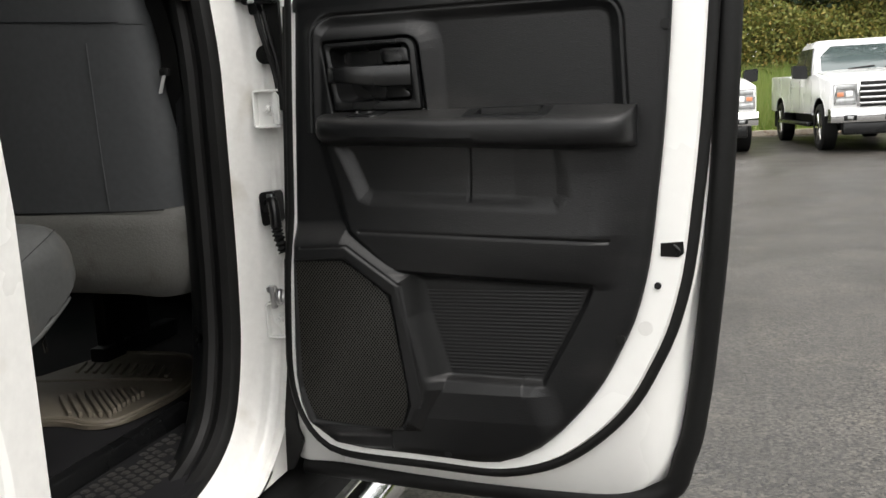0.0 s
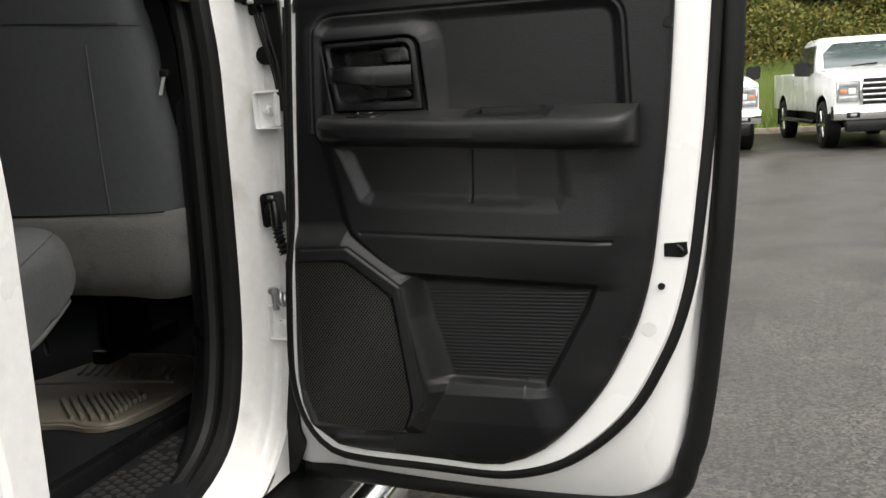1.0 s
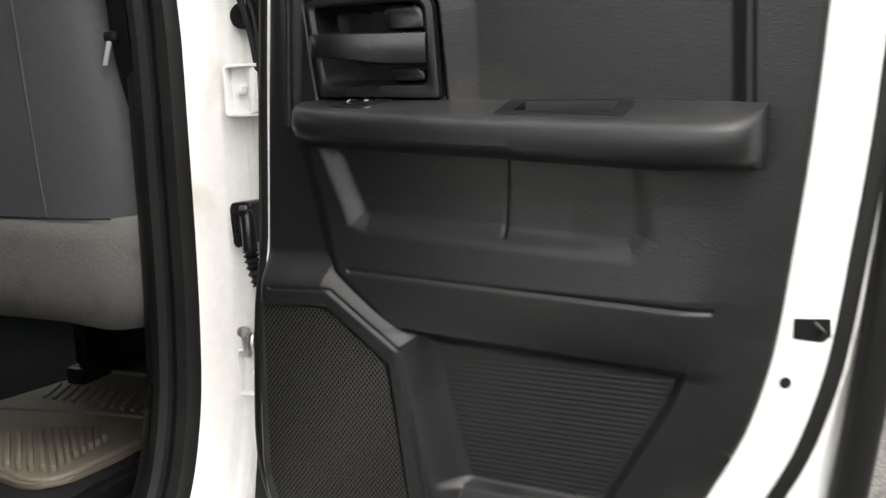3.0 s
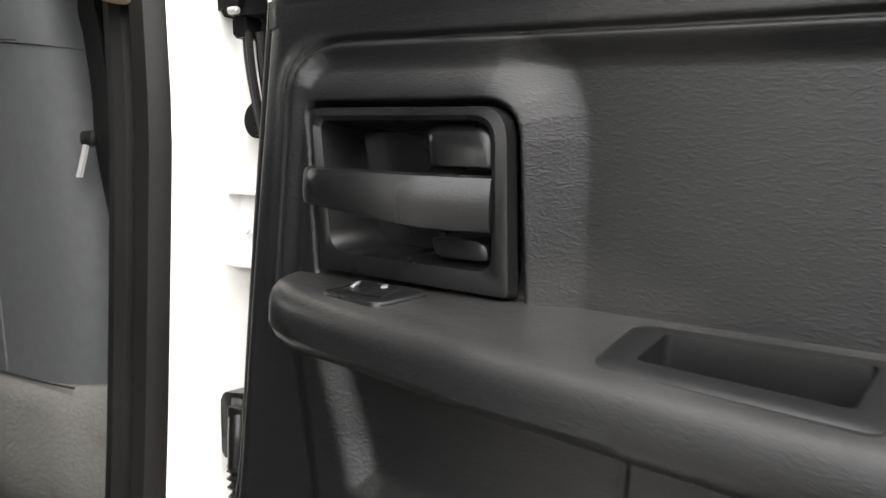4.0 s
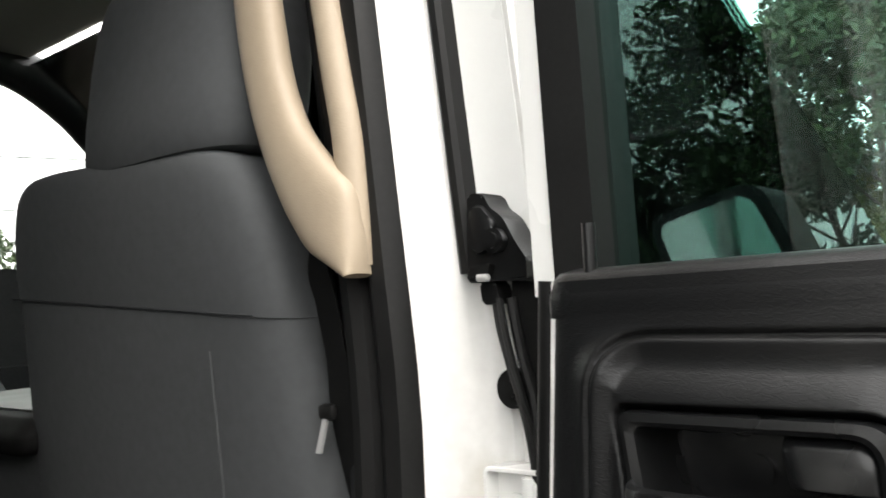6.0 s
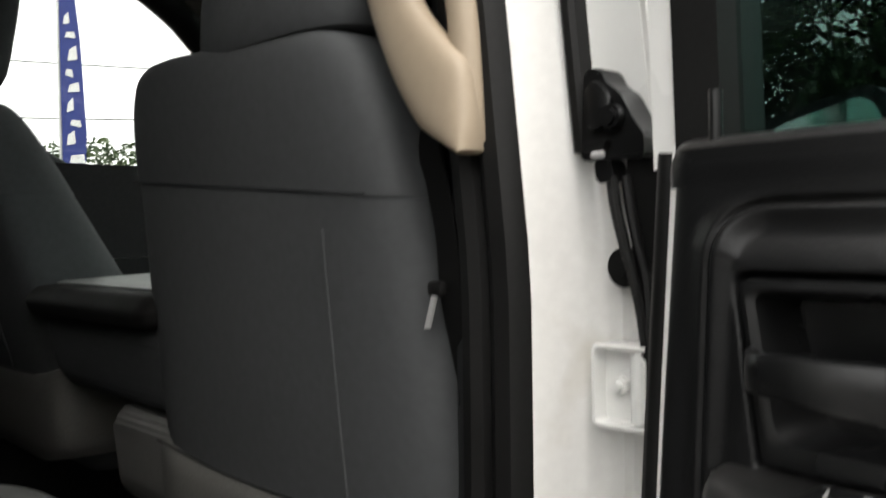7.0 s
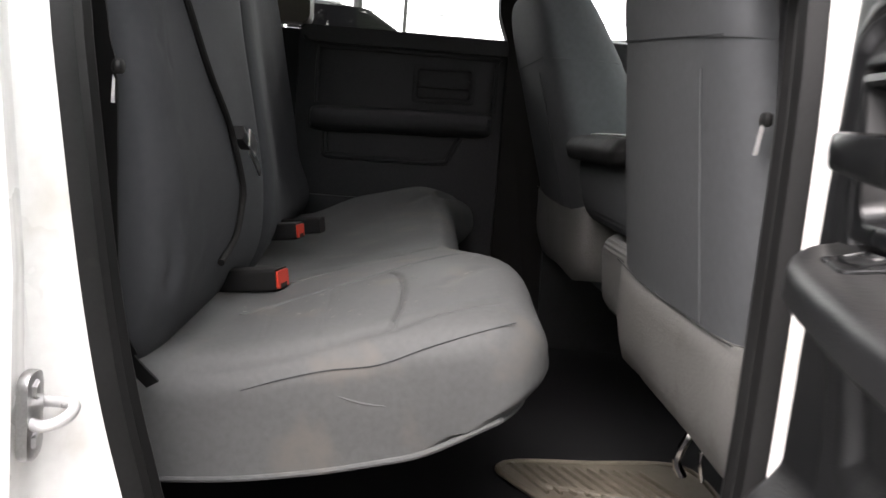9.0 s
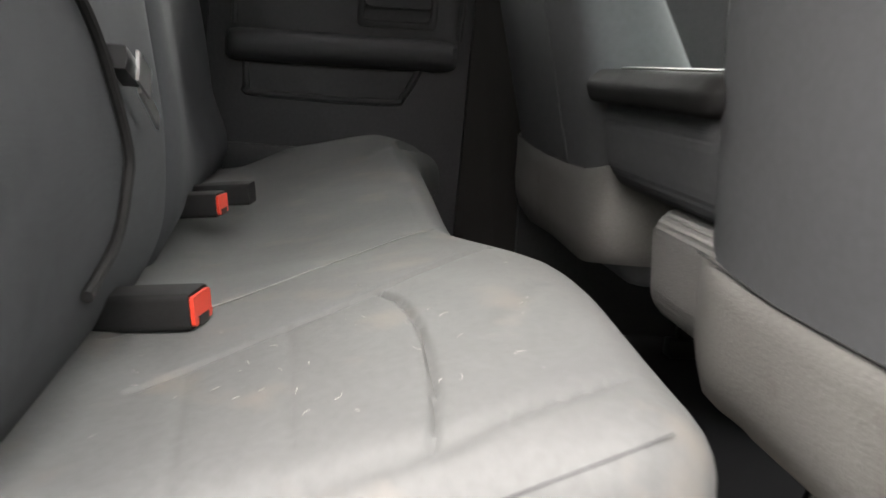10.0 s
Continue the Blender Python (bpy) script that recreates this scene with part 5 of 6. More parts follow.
fm = thing("floor_mat", "tan ribbed rubber floor mat with dirt", "floor mat")
part("sheet", prism(rounded([(0.03, 3.105), (0.227, 3.096), (0.317, 2.99), (0.350, 2.89), (0.352, 2.787), (0.335, 2.685), (0.29, 2.665), (0.225, 2.68), (0.10, 2.64), (-0.130, 2.52), (-0.172, 2.70), (-0.180, 2.870), (-0.02, 2.890)], [0.03, 0.03, 0.04, 0.05, 0.05, 0.03, 0.03, 0.05, 0.05, 0.03, 0.05, 0.02, 0.03]), "z", 0.602, 0.610, 0.003), MAT_TAN, fm)
part("lip", tube([(0.04, 3.095, 0.610), (0.217, 3.086, 0.611), (0.305, 2.98, 0.612), (0.340, 2.88, 0.612), (0.342, 2.79, 0.612), (0.325, 2.697, 0.611), (0.28, 2.678, 0.611), (0.22, 2.69, 0.611), (0.10, 2.65, 0.610), (-0.118, 2.535, 0.610), (-0.160, 2.70, 0.610), (-0.168, 2.858, 0.610), (-0.02, 2.880, 0.610)], 0.005, 8), MAT_TAN, fm)
part("ledge", tube([(-0.04, 2.878, 0.609), (0.015, 2.880, 0.610), (0.185, 2.912, 0.610), (0.29, 2.92, 0.610)], 0.004, 8), MAT_TAN, fm)
for i in range(12):
    x, y = 0.140 + 0.0108 * i, 2.780 + 0.0105 * min(i, 3.5) + 0.0042 * max(0, i - 3.5)
    ln = float(np.interp(i, [0, 4, 7.5, 11], [0.125, 0.165, 0.10, 0.045]))
    dx, dy = 0.725 * ln, -0.69 * ln
    part("rib", prism([(x, y), (x + dx, y + dy), (x + dx + 0.0048, y + dy + 0.0050), (x + 0.0048, y + 0.0050)], "z", 0.608, 0.621, 0.0012), MAT_TAN, fm)
for i in range(11, 22):
    x, y = -0.19 + 0.0215 * i, 2.950 - 0.0006 * i
    part("rib", prism([(x, y), (x + 0.008, y), (x - 0.020, y + 0.066), (x - 0.028, y + 0.066)], "z", 0.608, 0.615, 0.001), MAT_TAN, fm)
for i in range(11):
    x, y = -0.128 + 0.0005 * i, 2.555 + 0.0215 * i
    part("rib", prism([(x, y), (x + 0.11, y + 0.045), (x + 0.108, y + 0.051), (x - 0.002, y + 0.006)], "z", 0.608, 0.616, 0.001), MAT_TAN, fm)
part("channel", tube([(-0.045, 2.60, 0.611), (-0.02, 2.70, 0.611), (0.01, 2.80, 0.611)], 0.006, 8), MAT_TAN, fm)

TREAD = mat("worn_tread", (0.028, 0.027, 0.025), 0.5, spread=0.4, scale=30, dirt=(0.06, 0.056, 0.048), dirt_at=0.6)
sill = thing("sill_plate", "black plastic sill plate with a hexagon tread", "sill plate")
part("plate", prism(rounded([(0.440, 2.28), (0.556, 2.26), (0.556, 2.58), (0.535, 2.650), (0.48, 2.74), (0.435, 2.74)], 0.02), "z", 0.580, 0.598, 0.004), SMOOTH, sill)
part("riser", prism(rounded([(0.425, 0.598), (0.438, 0.600), (0.432, 0.625), (0.412, 0.628), (0.405, 0.60)], 0.004), "y", 2.25, 2.76), SMOOTH, sill)
for i in range(6):
    for j in range(20):
        cx_, cy_ = 0.452 + 0.0165 * i, 2.31 + 0.0200 * j + (0.0100 if i % 2 else 0)
        if cy_ < 2.69 - 1.2 * max(0, cx_ - 0.50) and noise.noise((cx_ * 30, cy_ * 30, 0)) > -0.35:
            b = disc((cx_, cy_, 0.5985), 0.0088, 0.005, "z", 6, 0.0012)
            merge(b, disc((cx_, cy_, 0.6012), 0.0052, 0.002, "z", 6))
            part("tread", b, TREAD, sill, smooth=False)

# ---- far side of the cab ----
ld = thing("left_rear_door", "closed left rear door with dark inner trim", "door")
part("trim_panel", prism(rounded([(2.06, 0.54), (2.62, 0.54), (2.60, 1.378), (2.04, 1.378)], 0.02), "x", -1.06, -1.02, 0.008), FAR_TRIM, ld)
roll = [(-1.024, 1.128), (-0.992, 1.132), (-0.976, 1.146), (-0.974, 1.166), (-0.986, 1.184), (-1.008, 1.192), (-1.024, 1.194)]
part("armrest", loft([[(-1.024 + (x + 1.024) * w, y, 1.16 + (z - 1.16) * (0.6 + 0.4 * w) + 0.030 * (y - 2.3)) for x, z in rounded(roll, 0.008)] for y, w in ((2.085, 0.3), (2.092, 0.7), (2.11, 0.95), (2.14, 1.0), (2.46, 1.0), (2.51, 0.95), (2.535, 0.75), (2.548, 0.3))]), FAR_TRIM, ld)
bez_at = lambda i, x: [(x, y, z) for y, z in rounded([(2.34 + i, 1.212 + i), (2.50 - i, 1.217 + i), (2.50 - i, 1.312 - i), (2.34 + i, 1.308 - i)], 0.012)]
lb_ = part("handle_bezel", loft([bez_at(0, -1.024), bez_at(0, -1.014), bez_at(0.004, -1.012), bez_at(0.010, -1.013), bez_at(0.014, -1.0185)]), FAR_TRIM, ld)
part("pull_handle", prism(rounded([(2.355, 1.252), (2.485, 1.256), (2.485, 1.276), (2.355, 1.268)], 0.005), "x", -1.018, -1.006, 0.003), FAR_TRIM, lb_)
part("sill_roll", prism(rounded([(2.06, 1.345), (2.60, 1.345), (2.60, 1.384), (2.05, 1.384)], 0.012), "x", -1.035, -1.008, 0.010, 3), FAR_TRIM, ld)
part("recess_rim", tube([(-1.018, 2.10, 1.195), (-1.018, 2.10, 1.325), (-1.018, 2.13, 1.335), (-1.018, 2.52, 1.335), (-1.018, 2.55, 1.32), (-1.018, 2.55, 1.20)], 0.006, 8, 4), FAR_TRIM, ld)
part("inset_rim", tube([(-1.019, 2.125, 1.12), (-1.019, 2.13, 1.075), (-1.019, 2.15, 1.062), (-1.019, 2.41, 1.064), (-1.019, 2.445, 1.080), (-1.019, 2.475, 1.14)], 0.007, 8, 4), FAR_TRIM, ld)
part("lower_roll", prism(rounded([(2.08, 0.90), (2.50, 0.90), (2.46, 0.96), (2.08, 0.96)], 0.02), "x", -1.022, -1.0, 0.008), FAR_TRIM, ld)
part("door_shell", prism(rounded([(2.0, 0.50), (2.70, 0.50), (2.70, 1.36), (1.98, 1.36)], 0.02), "x", -1.10, -1.062, 0.005), WHITE, ld)
part("pane", prism([(2.06, 1.33), (2.58, 1.34), (2.58, 1.86), (2.04, 1.86)], "x", -1.065, -1.061), CLEAR, ld)
PILLAR = mat("pillar_trim", (0.09, 0.078, 0.064), 0.6, spread=0.08, bump=0.15, bump_scale=700)
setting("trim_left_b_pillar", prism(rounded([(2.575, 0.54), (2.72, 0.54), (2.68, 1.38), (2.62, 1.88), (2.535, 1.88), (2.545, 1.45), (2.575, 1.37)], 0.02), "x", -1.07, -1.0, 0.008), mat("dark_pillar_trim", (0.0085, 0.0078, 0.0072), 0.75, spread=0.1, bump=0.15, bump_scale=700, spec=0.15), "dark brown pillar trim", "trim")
setting("trim_left_c_pillar", prism(rounded([(1.74, 1.38), (2.075, 1.385), (2.06, 1.88), (1.74, 1.88)], 0.02), "x", -1.07, -0.99, 0.008), PILLAR, "brown grey pillar trim", "trim")
setting("wall_left", prism([(1.70, 0.5), (2.05, 0.5), (2.05, 1.37), (1.70, 1.37)], "x", -1.08, -1.0), CARPET, "dark lower trim", "wall", False)
db = thing("seat_belt", "brown grey seat belt hanging on the far pillar", "seat belt", "seat belts")
WEB = mat("brown_webbing", (0.045, 0.038, 0.030), 0.8, spread=0.15, scale=20, bump=0.3, bump_scale=900)
part("webbing", band([(-0.985, 2.585, 1.80), (-0.985, 2.60, 1.60), (-0.985, 2.62, 1.44), (-0.99, 2.65, 1.36)], 0.046, 0.0016, (0, 1, 0)), WEB, db)
part("guide", prism(rounded([(2.565, 1.70), (2.64, 1.70), (2.63, 1.78), (2.575, 1.78)], 0.012), "x", -0.995, -0.978, 0.004), PILLAR, db)
fl = thing("left_front_door", "closed driver door with black inner trim", "door")
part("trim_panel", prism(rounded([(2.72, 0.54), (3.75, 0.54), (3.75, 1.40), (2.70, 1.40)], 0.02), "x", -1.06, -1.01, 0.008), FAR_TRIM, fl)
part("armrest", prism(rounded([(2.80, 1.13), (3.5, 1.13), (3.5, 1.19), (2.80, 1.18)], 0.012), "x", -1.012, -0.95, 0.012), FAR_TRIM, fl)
part("door_shell", prism([(2.71, 0.5), (3.95, 0.5), (3.95, 1.36), (2.71, 1.38)], "x", -1.10, -1.062), WHITE, fl)
part("pane", loft([[(-1.05, 2.70, 1.36), (-1.05, 3.72, 1.36), (-1.046, 3.72, 1.36), (-1.046, 2.70, 1.36)], [(-1.0, 2.70, 1.86), (-1.0, 3.10, 1.86), (-0.996, 3.10, 1.86), (-0.996, 2.70, 1.86)]]), CLEAR, fl)

# ---- surroundings ----
bank_z = lambda y: 0.13 + 0.36 * np.minimum(y - 24.15, 3.4) + 0.10 * np.maximum(0, y - 27.55)
GRASS = mat("grass", (0.13, 0.19, 0.03), 0.9, spread=0.4, scale=2, bump=1.0, bump_scale=60, spec=0.1)
KERB = mat("kerb_concrete", (0.30, 0.26, 0.21), 0.9, spread=0.25, scale=3, bump=0.6, bump_scale=80, dirt=(0.16, 0.10, 0.06), dirt_at=0.52)
setting("kerb", prism(rounded([(24.0, 0.0), (24.02, 0.14), (24.18, 0.14), (24.2, 0.0)], 0.02), "x", -40, 40, 0.0), KERB, "weathered concrete kerb with leaf litter", "kerb")
bank = bmesh.new()
gv = {}
for i in range(81):
    for j in range(13):
        x, y = -40 + i, 24.15 + j * 0.7
        z = float(bank_z(y)) + 0.12 * noise.noise((x * 0.5, y * 0.5, 0))
        gv[i, j] = bank.verts.new((x, y, z if j else 0.12))
for i in range(80):
    for j in range(12):
        bank.faces.new((gv[i, j], gv[i + 1, j], gv[i + 1, j + 1], gv[i, j + 1]))
setting("ground_bank", bank, GRASS, "grassy bank behind the kerb", "grass")


def leaf_material(name, colours):
    m = bpy.data.materials.new(name)
    m.use_nodes = True
    n, l = m.node_tree.nodes, m.node_tree.links
    ge, rp = n.new("ShaderNodeNewGeometry"), n.new("ShaderNodeValToRGB")
    el = rp.color_ramp.elements
    el[0].color, el[1].color = (*colours[0], 1), (*colours[-1], 1)
    for i, c in enumerate(colours[1:-1], 1):
        e = el.new(i / (len(colours) - 1))
        e.color = (*c, 1)
    l.new(ge.outputs["Random Per Island"], rp.inputs[0])
    b = n["Principled BSDF"]
    l.new(rp.outputs[0], b.inputs["Base Color"])
    b.inputs["Roughness"].default_value = 0.6
    b.inputs["Subsurface Weight"].default_value = 0.0
    return m


LEAF = leaf_material("autumn_leaves", [(0.085, 0.105, 0.020), (0.125, 0.145, 0.026), (0.165, 0.180, 0.034), (0.22, 0.205, 0.042), (0.28, 0.20, 0.045)])
LEAF_DARK = leaf_material("dark_leaves", [(0.02, 0.04, 0.012), (0.03, 0.055, 0.016), (0.05, 0.075, 0.02)])
BLADES = leaf_material("grass_blades", [(0.10, 0.16, 0.018), (0.14, 0.21, 0.025), (0.18, 0.24, 0.04), (0.22, 0.23, 0.07)])
BARK = mat("bark", (0.10, 0.08, 0.06), 0.95, spread=0.35, scale=8, bump=1.0, bump_scale=60)


def leaves(centres, size, rng, up=0.3):
    """Small bent leaves, two triangles each, about the points given."""
    k = len(centres)
    d1 = rng.normal(size=(k, 3))
    d1[:, 2] += up
    d1 /= np.linalg.norm(d1, axis=1)[:, None]
    d2 = np.cross(d1, rng.normal(size=(k, 3)))
    d2 /= np.linalg.norm(d2, axis=1)[:, None]
    s = size * (0.6 + 0.8 * rng.random((k, 1)))
    a, b = centres - d1 * s, centres + d1 * s
    c, e = centres + d2 * s * 0.45, centres - d2 * s * 0.45
    v = np.stack([a, c, b, e], 1).reshape(-1, 3)
    f = np.arange(4 * k).reshape(k, 4)
    return v, f


def leaf_object(name, v, f, material, parent=None):
    me = bpy.data.meshes.new(name)
    me.from_pydata(v.tolist(), [], f.tolist())
    me.materials.append(material)
    me.update()
    ob = new(name, me)
    ob.parent = parent
    return ob


rng = np.random.default_rng(7)


def tree(x, y, h, r, material, label, count, size):
    t = thing("tree", label, "tree", "trees behind the lot")
    tr = bmesh.new()
    z0 = float(bank_z(y)) if y > 24.15 else 0.0
    merge(tr, tube([(x, y, z0 - 0.1), (x + 0.1, y, z0 + h * 0.3), (x - 0.1, y + 0.1, z0 + h * 0.6), (x, y, z0 + h * 0.92)], lambda s: 0.16 * (1 - 0.85 * s), 8))
    cs = []
    for i in range(16):
        a, hh = rng.random() * 6.28, z0 + h * (0.15 + 0.75 * rng.random())
        l_ = r * (0.6 + 0.5 * rng.random())
        tip = Vector((x + math.cos(a) * l_, y + math.sin(a) * l_, hh + h * 0.12))
        merge(tr, tube([(x, y, hh - h * 0.08), tip], lambda s: 0.05 * (1 - 0.8 * s), 5, 1, False))
        cs += [(*tip, 0.45 * r), (*(tip * 0.6 + Vector((x, y, hh)) * 0.4), 0.4 * r)]
    part("trunk", tr, BARK, t)
    cs = np.array(cs)
    pick = rng.integers(0, len(cs), count)
    p = rng.normal(size=(count, 3))
    p *= (rng.random((count, 1)) ** 0.33) / np.linalg.norm(p, axis=1)[:, None]
    pts = cs[pick, :3] + p * cs[pick, 3:4] * np.array([1, 1, 0.8])
    pts[:, 2] = np.maximum(pts[:, 2], z0 + 0.1)
    v, f = leaves(pts, size, rng)
    leaf_object("crown", v, f, material, t)


def bush_wall(name, label, x0, x1, y0, y1, hfun, count, size, material):
    x = x0 + (x1 - x0) * rng.random(count)
    y = y0 + (y1 - y0) * rng.random(count)
    top = np.array([hfun(a) for a in x])
    lump = np.array([noise.noise((a * 0.55, b * 0.5, 3.0)) for a, b in zip(x, y)])
    z = 0.05 + bank_z(y) + (top * (0.75 + 0.5 * lump) * (0.35 + 0.65 * (y - y0) / (y1 - y0))) * rng.random(count) ** 0.85 - 0.1
    v, f = leaves(np.stack([x, y, z], -1), size, rng)
    ob = leaf_object(name, v, f, material)
    return tagged(ob, label, "shrubs", "", "stuff")


bush_wall("shrubs", "dense green and yellow autumn shrubs on the bank", -14, 16, 27.3, 31, lambda a: 4.6 + 1.2 * math.sin(a * 0.7), 210000, 0.055, LEAF)
bush_wall("undergrowth", "dark green undergrowth behind the shrubs", -16, 18, 30.5, 32, lambda a: 5.5, 25000, 0.16, LEAF_DARK)
k = 60000
gx, gy = -8 + 20 * rng.random(k), 24.2 + 4.0 * rng.random(k)
gz = bank_z(gy) + 0.02
tip = np.stack([gx + 0.08 * rng.normal(size=k), gy + 0.08 * rng.normal(size=k), gz + 0.15 + 0.35 * rng.random(k) * np.clip((gy - 24.0) / 1.5, 0.3, 1)], -1)
b0 = np.stack([gx - 0.012, gy, gz - 0.05], -1)
b1 = np.stack([gx + 0.012, gy, gz - 0.05], -1)
v = np.stack([b0, b1, tip], 1).reshape(-1, 3)
tagged(leaf_object("grass_blades", v, np.arange(3 * k).reshape(k, 3), BLADES), "tall green and straw coloured grass on the bank", "grass", "", "stuff")
for x, y, h, r in ((3.5, 30, 11, 3.0), (7.5, 29, 12, 3.2), (11.5, 28, 11, 3.0), (15.5, 29, 12, 3.2), (19.5, 27, 11, 3.0), (-9.5, 27, 8.5, 2.6), (-6.0, 29, 9.5, 2.8), (-3.0, 27.5, 8.0, 2.4), (-0.5, 30, 9.0, 2.6)):
    tree(x, y, h, r, LEAF_DARK, "dark green leafy tree on the bank", 13000, 0.15)


# ---- parked pickups ----
def wheel(parent, x, y, side):
    """A tyre with a chrome rim; side is the way its face looks."""
    w = part("wheel", disc((x, y, 0.40), 0.26, 0.20, "x", 32, 0.01), mat_rim, parent)
    prof = [(0.10, 0.27), (0.125, 0.30), (0.125, 0.37), (0.105, 0.40), (-0.105, 0.40), (-0.125, 0.37), (-0.125, 0.30), (-0.10, 0.27)]
    rings = [[(x + a, y + r * math.cos(2 * math.pi * i / 36), 0.40 + r * math.sin(2 * math.pi * i / 36)) for i in range(36)] for a, r in prof]
    part("tyre", loft(rings + rings[:1], caps=False), RUBBER, w)
    for i in range(6):
        a = 2 * math.pi * i / 6
        c, s = math.cos(a), math.sin(a)
        spoke = loft([[(x + side * 0.105, y + c * r - s * q, 0.40 + s * r + c * q) for q in (-0.035, 0.035)] + [(x + side * 0.12, y + c * r - s * q, 0.40 + s * r + c * q) for q in (0.02, -0.02)] for r in (0.05, 0.25)])
        part("spoke", spoke, CHROME, w)


mat_rim = mat("dark_rim", (0.08, 0.08, 0.08), 0.4, metal=0.8)
LAMP = mat("lamp_glass", (0.42, 0.43, 0.43), 0.15, spread=0.5, scale=14, metal=0.4)
AMBER = mat("amber_lens", (0.62, 0.24, 0.12), 0.25, spread=0.2, scale=30)
DARKGLASS = mat("dark_glass", (0.02, 0.025, 0.027), 0.06, spread=0.1, coat=0.5)
SCREEN = mat("parked_screen", (0.06, 0.08, 0.08), 0.08, spread=0.15, scale=2, coat=0.5)


def pickup(label, m):
    """A white crew cab pickup; its nose looks along -y, its wheels stand on z = 0."""
    p = thing("parked_pickup", label, "pickup truck", "parked white pickups")
    hw = 0.96
    lower = [(-0.95, 0.60), (-0.94, 1.02), (-0.90, 1.18), (0.35, 1.31), (0.80, 1.29), (1.95, 1.27), (2.60, 1.26), (2.63, 1.33), (4.75, 1.35), (4.78, 0.60)]
    cut = lambda c: [(c + 0.50 * math.cos(a), 0.60 + 0.34 * max(0, math.sin(a))) for a in [math.pi * k / 10 for k in range(11)]]
    side = lower + cut(3.68) + cut(0.0)
    part("body", prism(side, "x", -hw, hw, 0.03, 3), CLEAN, p)
    cab = [[(x, y, z) for x, y in rounded([(-w, y0), (w, y0), (w, y1), (-w, y1)], 0.10)] for z, w, y0, y1 in ((1.22, 0.93, 0.42, 2.62), (1.55, 0.86, 0.86, 2.56), (1.86, 0.76, 1.24, 2.48), (1.93, 0.70, 1.36, 2.40), (1.95, 0.5, 1.6, 2.2))]
    part("cab", loft(cab), CLEAN, p)
    part("hood", loft([[(x, y, z + 0.035 * math.cos(x * 1.4)) for x in (-0.88, -0.6, -0.3, 0, 0.3, 0.6, 0.88)] + [(0.88, y, z - 0.08), (-0.88, y, z - 0.08)] for y, z in ((-0.90, 1.14), (-0.82, 1.20), (-0.2, 1.28), (0.62, 1.35))]), CLEAN, p)
    lean = lambda z: 0.42 + (z - 1.22) * 1.31
    part("windscreen", loft([[(x, lean(z) - d, z) for x, d in ((-w, 0.0), (-w * 0.5, 0.03), (0, 0.035), (w * 0.5, 0.03), (w, 0.0))] + [(w, lean(z) + 0.03, z), (-w, lean(z) + 0.03, z)] for z, w in ((1.36, 0.80), (1.82, 0.70))]), SCREEN, p, "pale reflecting windscreen")
    for k in (-0.35, 0.25):
        part("wiper", tube([(k, lean(1.38) - 0.05, 1.385), (k + 0.45, lean(1.42) - 0.05, 1.42)], 0.012, 6, 1, False), RUBBER, p)
    for s in (-1, 1):
        xo = lambda z: s * (0.93 - 0.25 * (z - 1.22) + 0.022)
        for y0, y1, y2, y3 in ((0.80, 1.60, 1.60, 1.26), (1.66, 2.46, 2.36, 1.66)):
            part("side_window", loft([[(xo(1.27), y0, 1.27), (xo(1.27), y1, 1.27), (xo(1.27) - s * 0.03, y1, 1.27), (xo(1.27) - s * 0.03, y0, 1.27)], [(xo(1.80), y3, 1.80), (xo(1.80), y2, 1.80), (xo(1.80) - s * 0.03, y2, 1.80), (xo(1.80) - s * 0.03, y3, 1.80)]]), DARKGLASS, p)
        for y in (1.50, 2.38):
            part("door_handle", box(s * 0.965 - 0.012, s * 0.965 + 0.012, y - 0.09, y + 0.09, 1.10, 1.14, 0.008), CLEAN, p)
        for y in (0.62, 1.66, 2.55):
            part("door_gap", box(s * 0.958 - 0.004, s * 0.958 + 0.004, y - 0.006, y + 0.006, 0.66, 1.23), RUBBER, p)
        mr = part("mirror", loft([[(s * (0.98 + a), y, z) for a, z in rounded([(0.0, 1.24), (0.26, 1.26), (0.27, 1.50), (0.02, 1.48)], 0.05)] for y in (0.80, 0.95)]), SMOOTH, p, "black door mirror")
        part("step", box(s * 0.98 - 0.06, s * 0.98 + 0.06, 0.55, 3.0, 0.40, 0.47, 0.02), SMOOTH, p)
        part("side_crease", prism([(0.56, 0.76), (3.10, 0.80), (3.10, 0.805), (0.56, 0.765)], "x", s * 0.957 - 0.006, s * 0.957 + 0.006), CLEAN, p)
        hl = part("headlight", loft([[(s * a, y, z) for a, z in rounded([(0.60, 0.78), (0.93, 0.78), (0.94, 1.12), (0.58, 1.12)], 0.02)] for y in (-0.985, -0.75)]), LAMP, p, "clear headlight with amber lens")
        part("lens", box(s * 0.755 - 0.15, s * 0.755 + 0.15, -0.995, -0.97, 1.030, 1.105, 0.012), LAMP, hl)
        part("lens", box(s * 0.70 - 0.055, s * 0.70 + 0.055, -0.995, -0.97, 0.905, 1.005, 0.012), CLEAN, hl)
        part("lens", box(s * 0.76 - 0.15, s * 0.76 + 0.15, -0.995, -0.97, 0.795, 0.880, 0.012), LAMP, hl)
        part("rim", box(s * 0.915 - 0.012, s * 0.915 + 0.012, -0.996, -0.95, 0.80, 1.10, 0.006), CHROME, hl)
        part("amber", box(s * 0.835 - 0.05, s * 0.835 + 0.05, -0.9955, -0.97, 0.915, 0.985, 0.008), AMBER, hl)
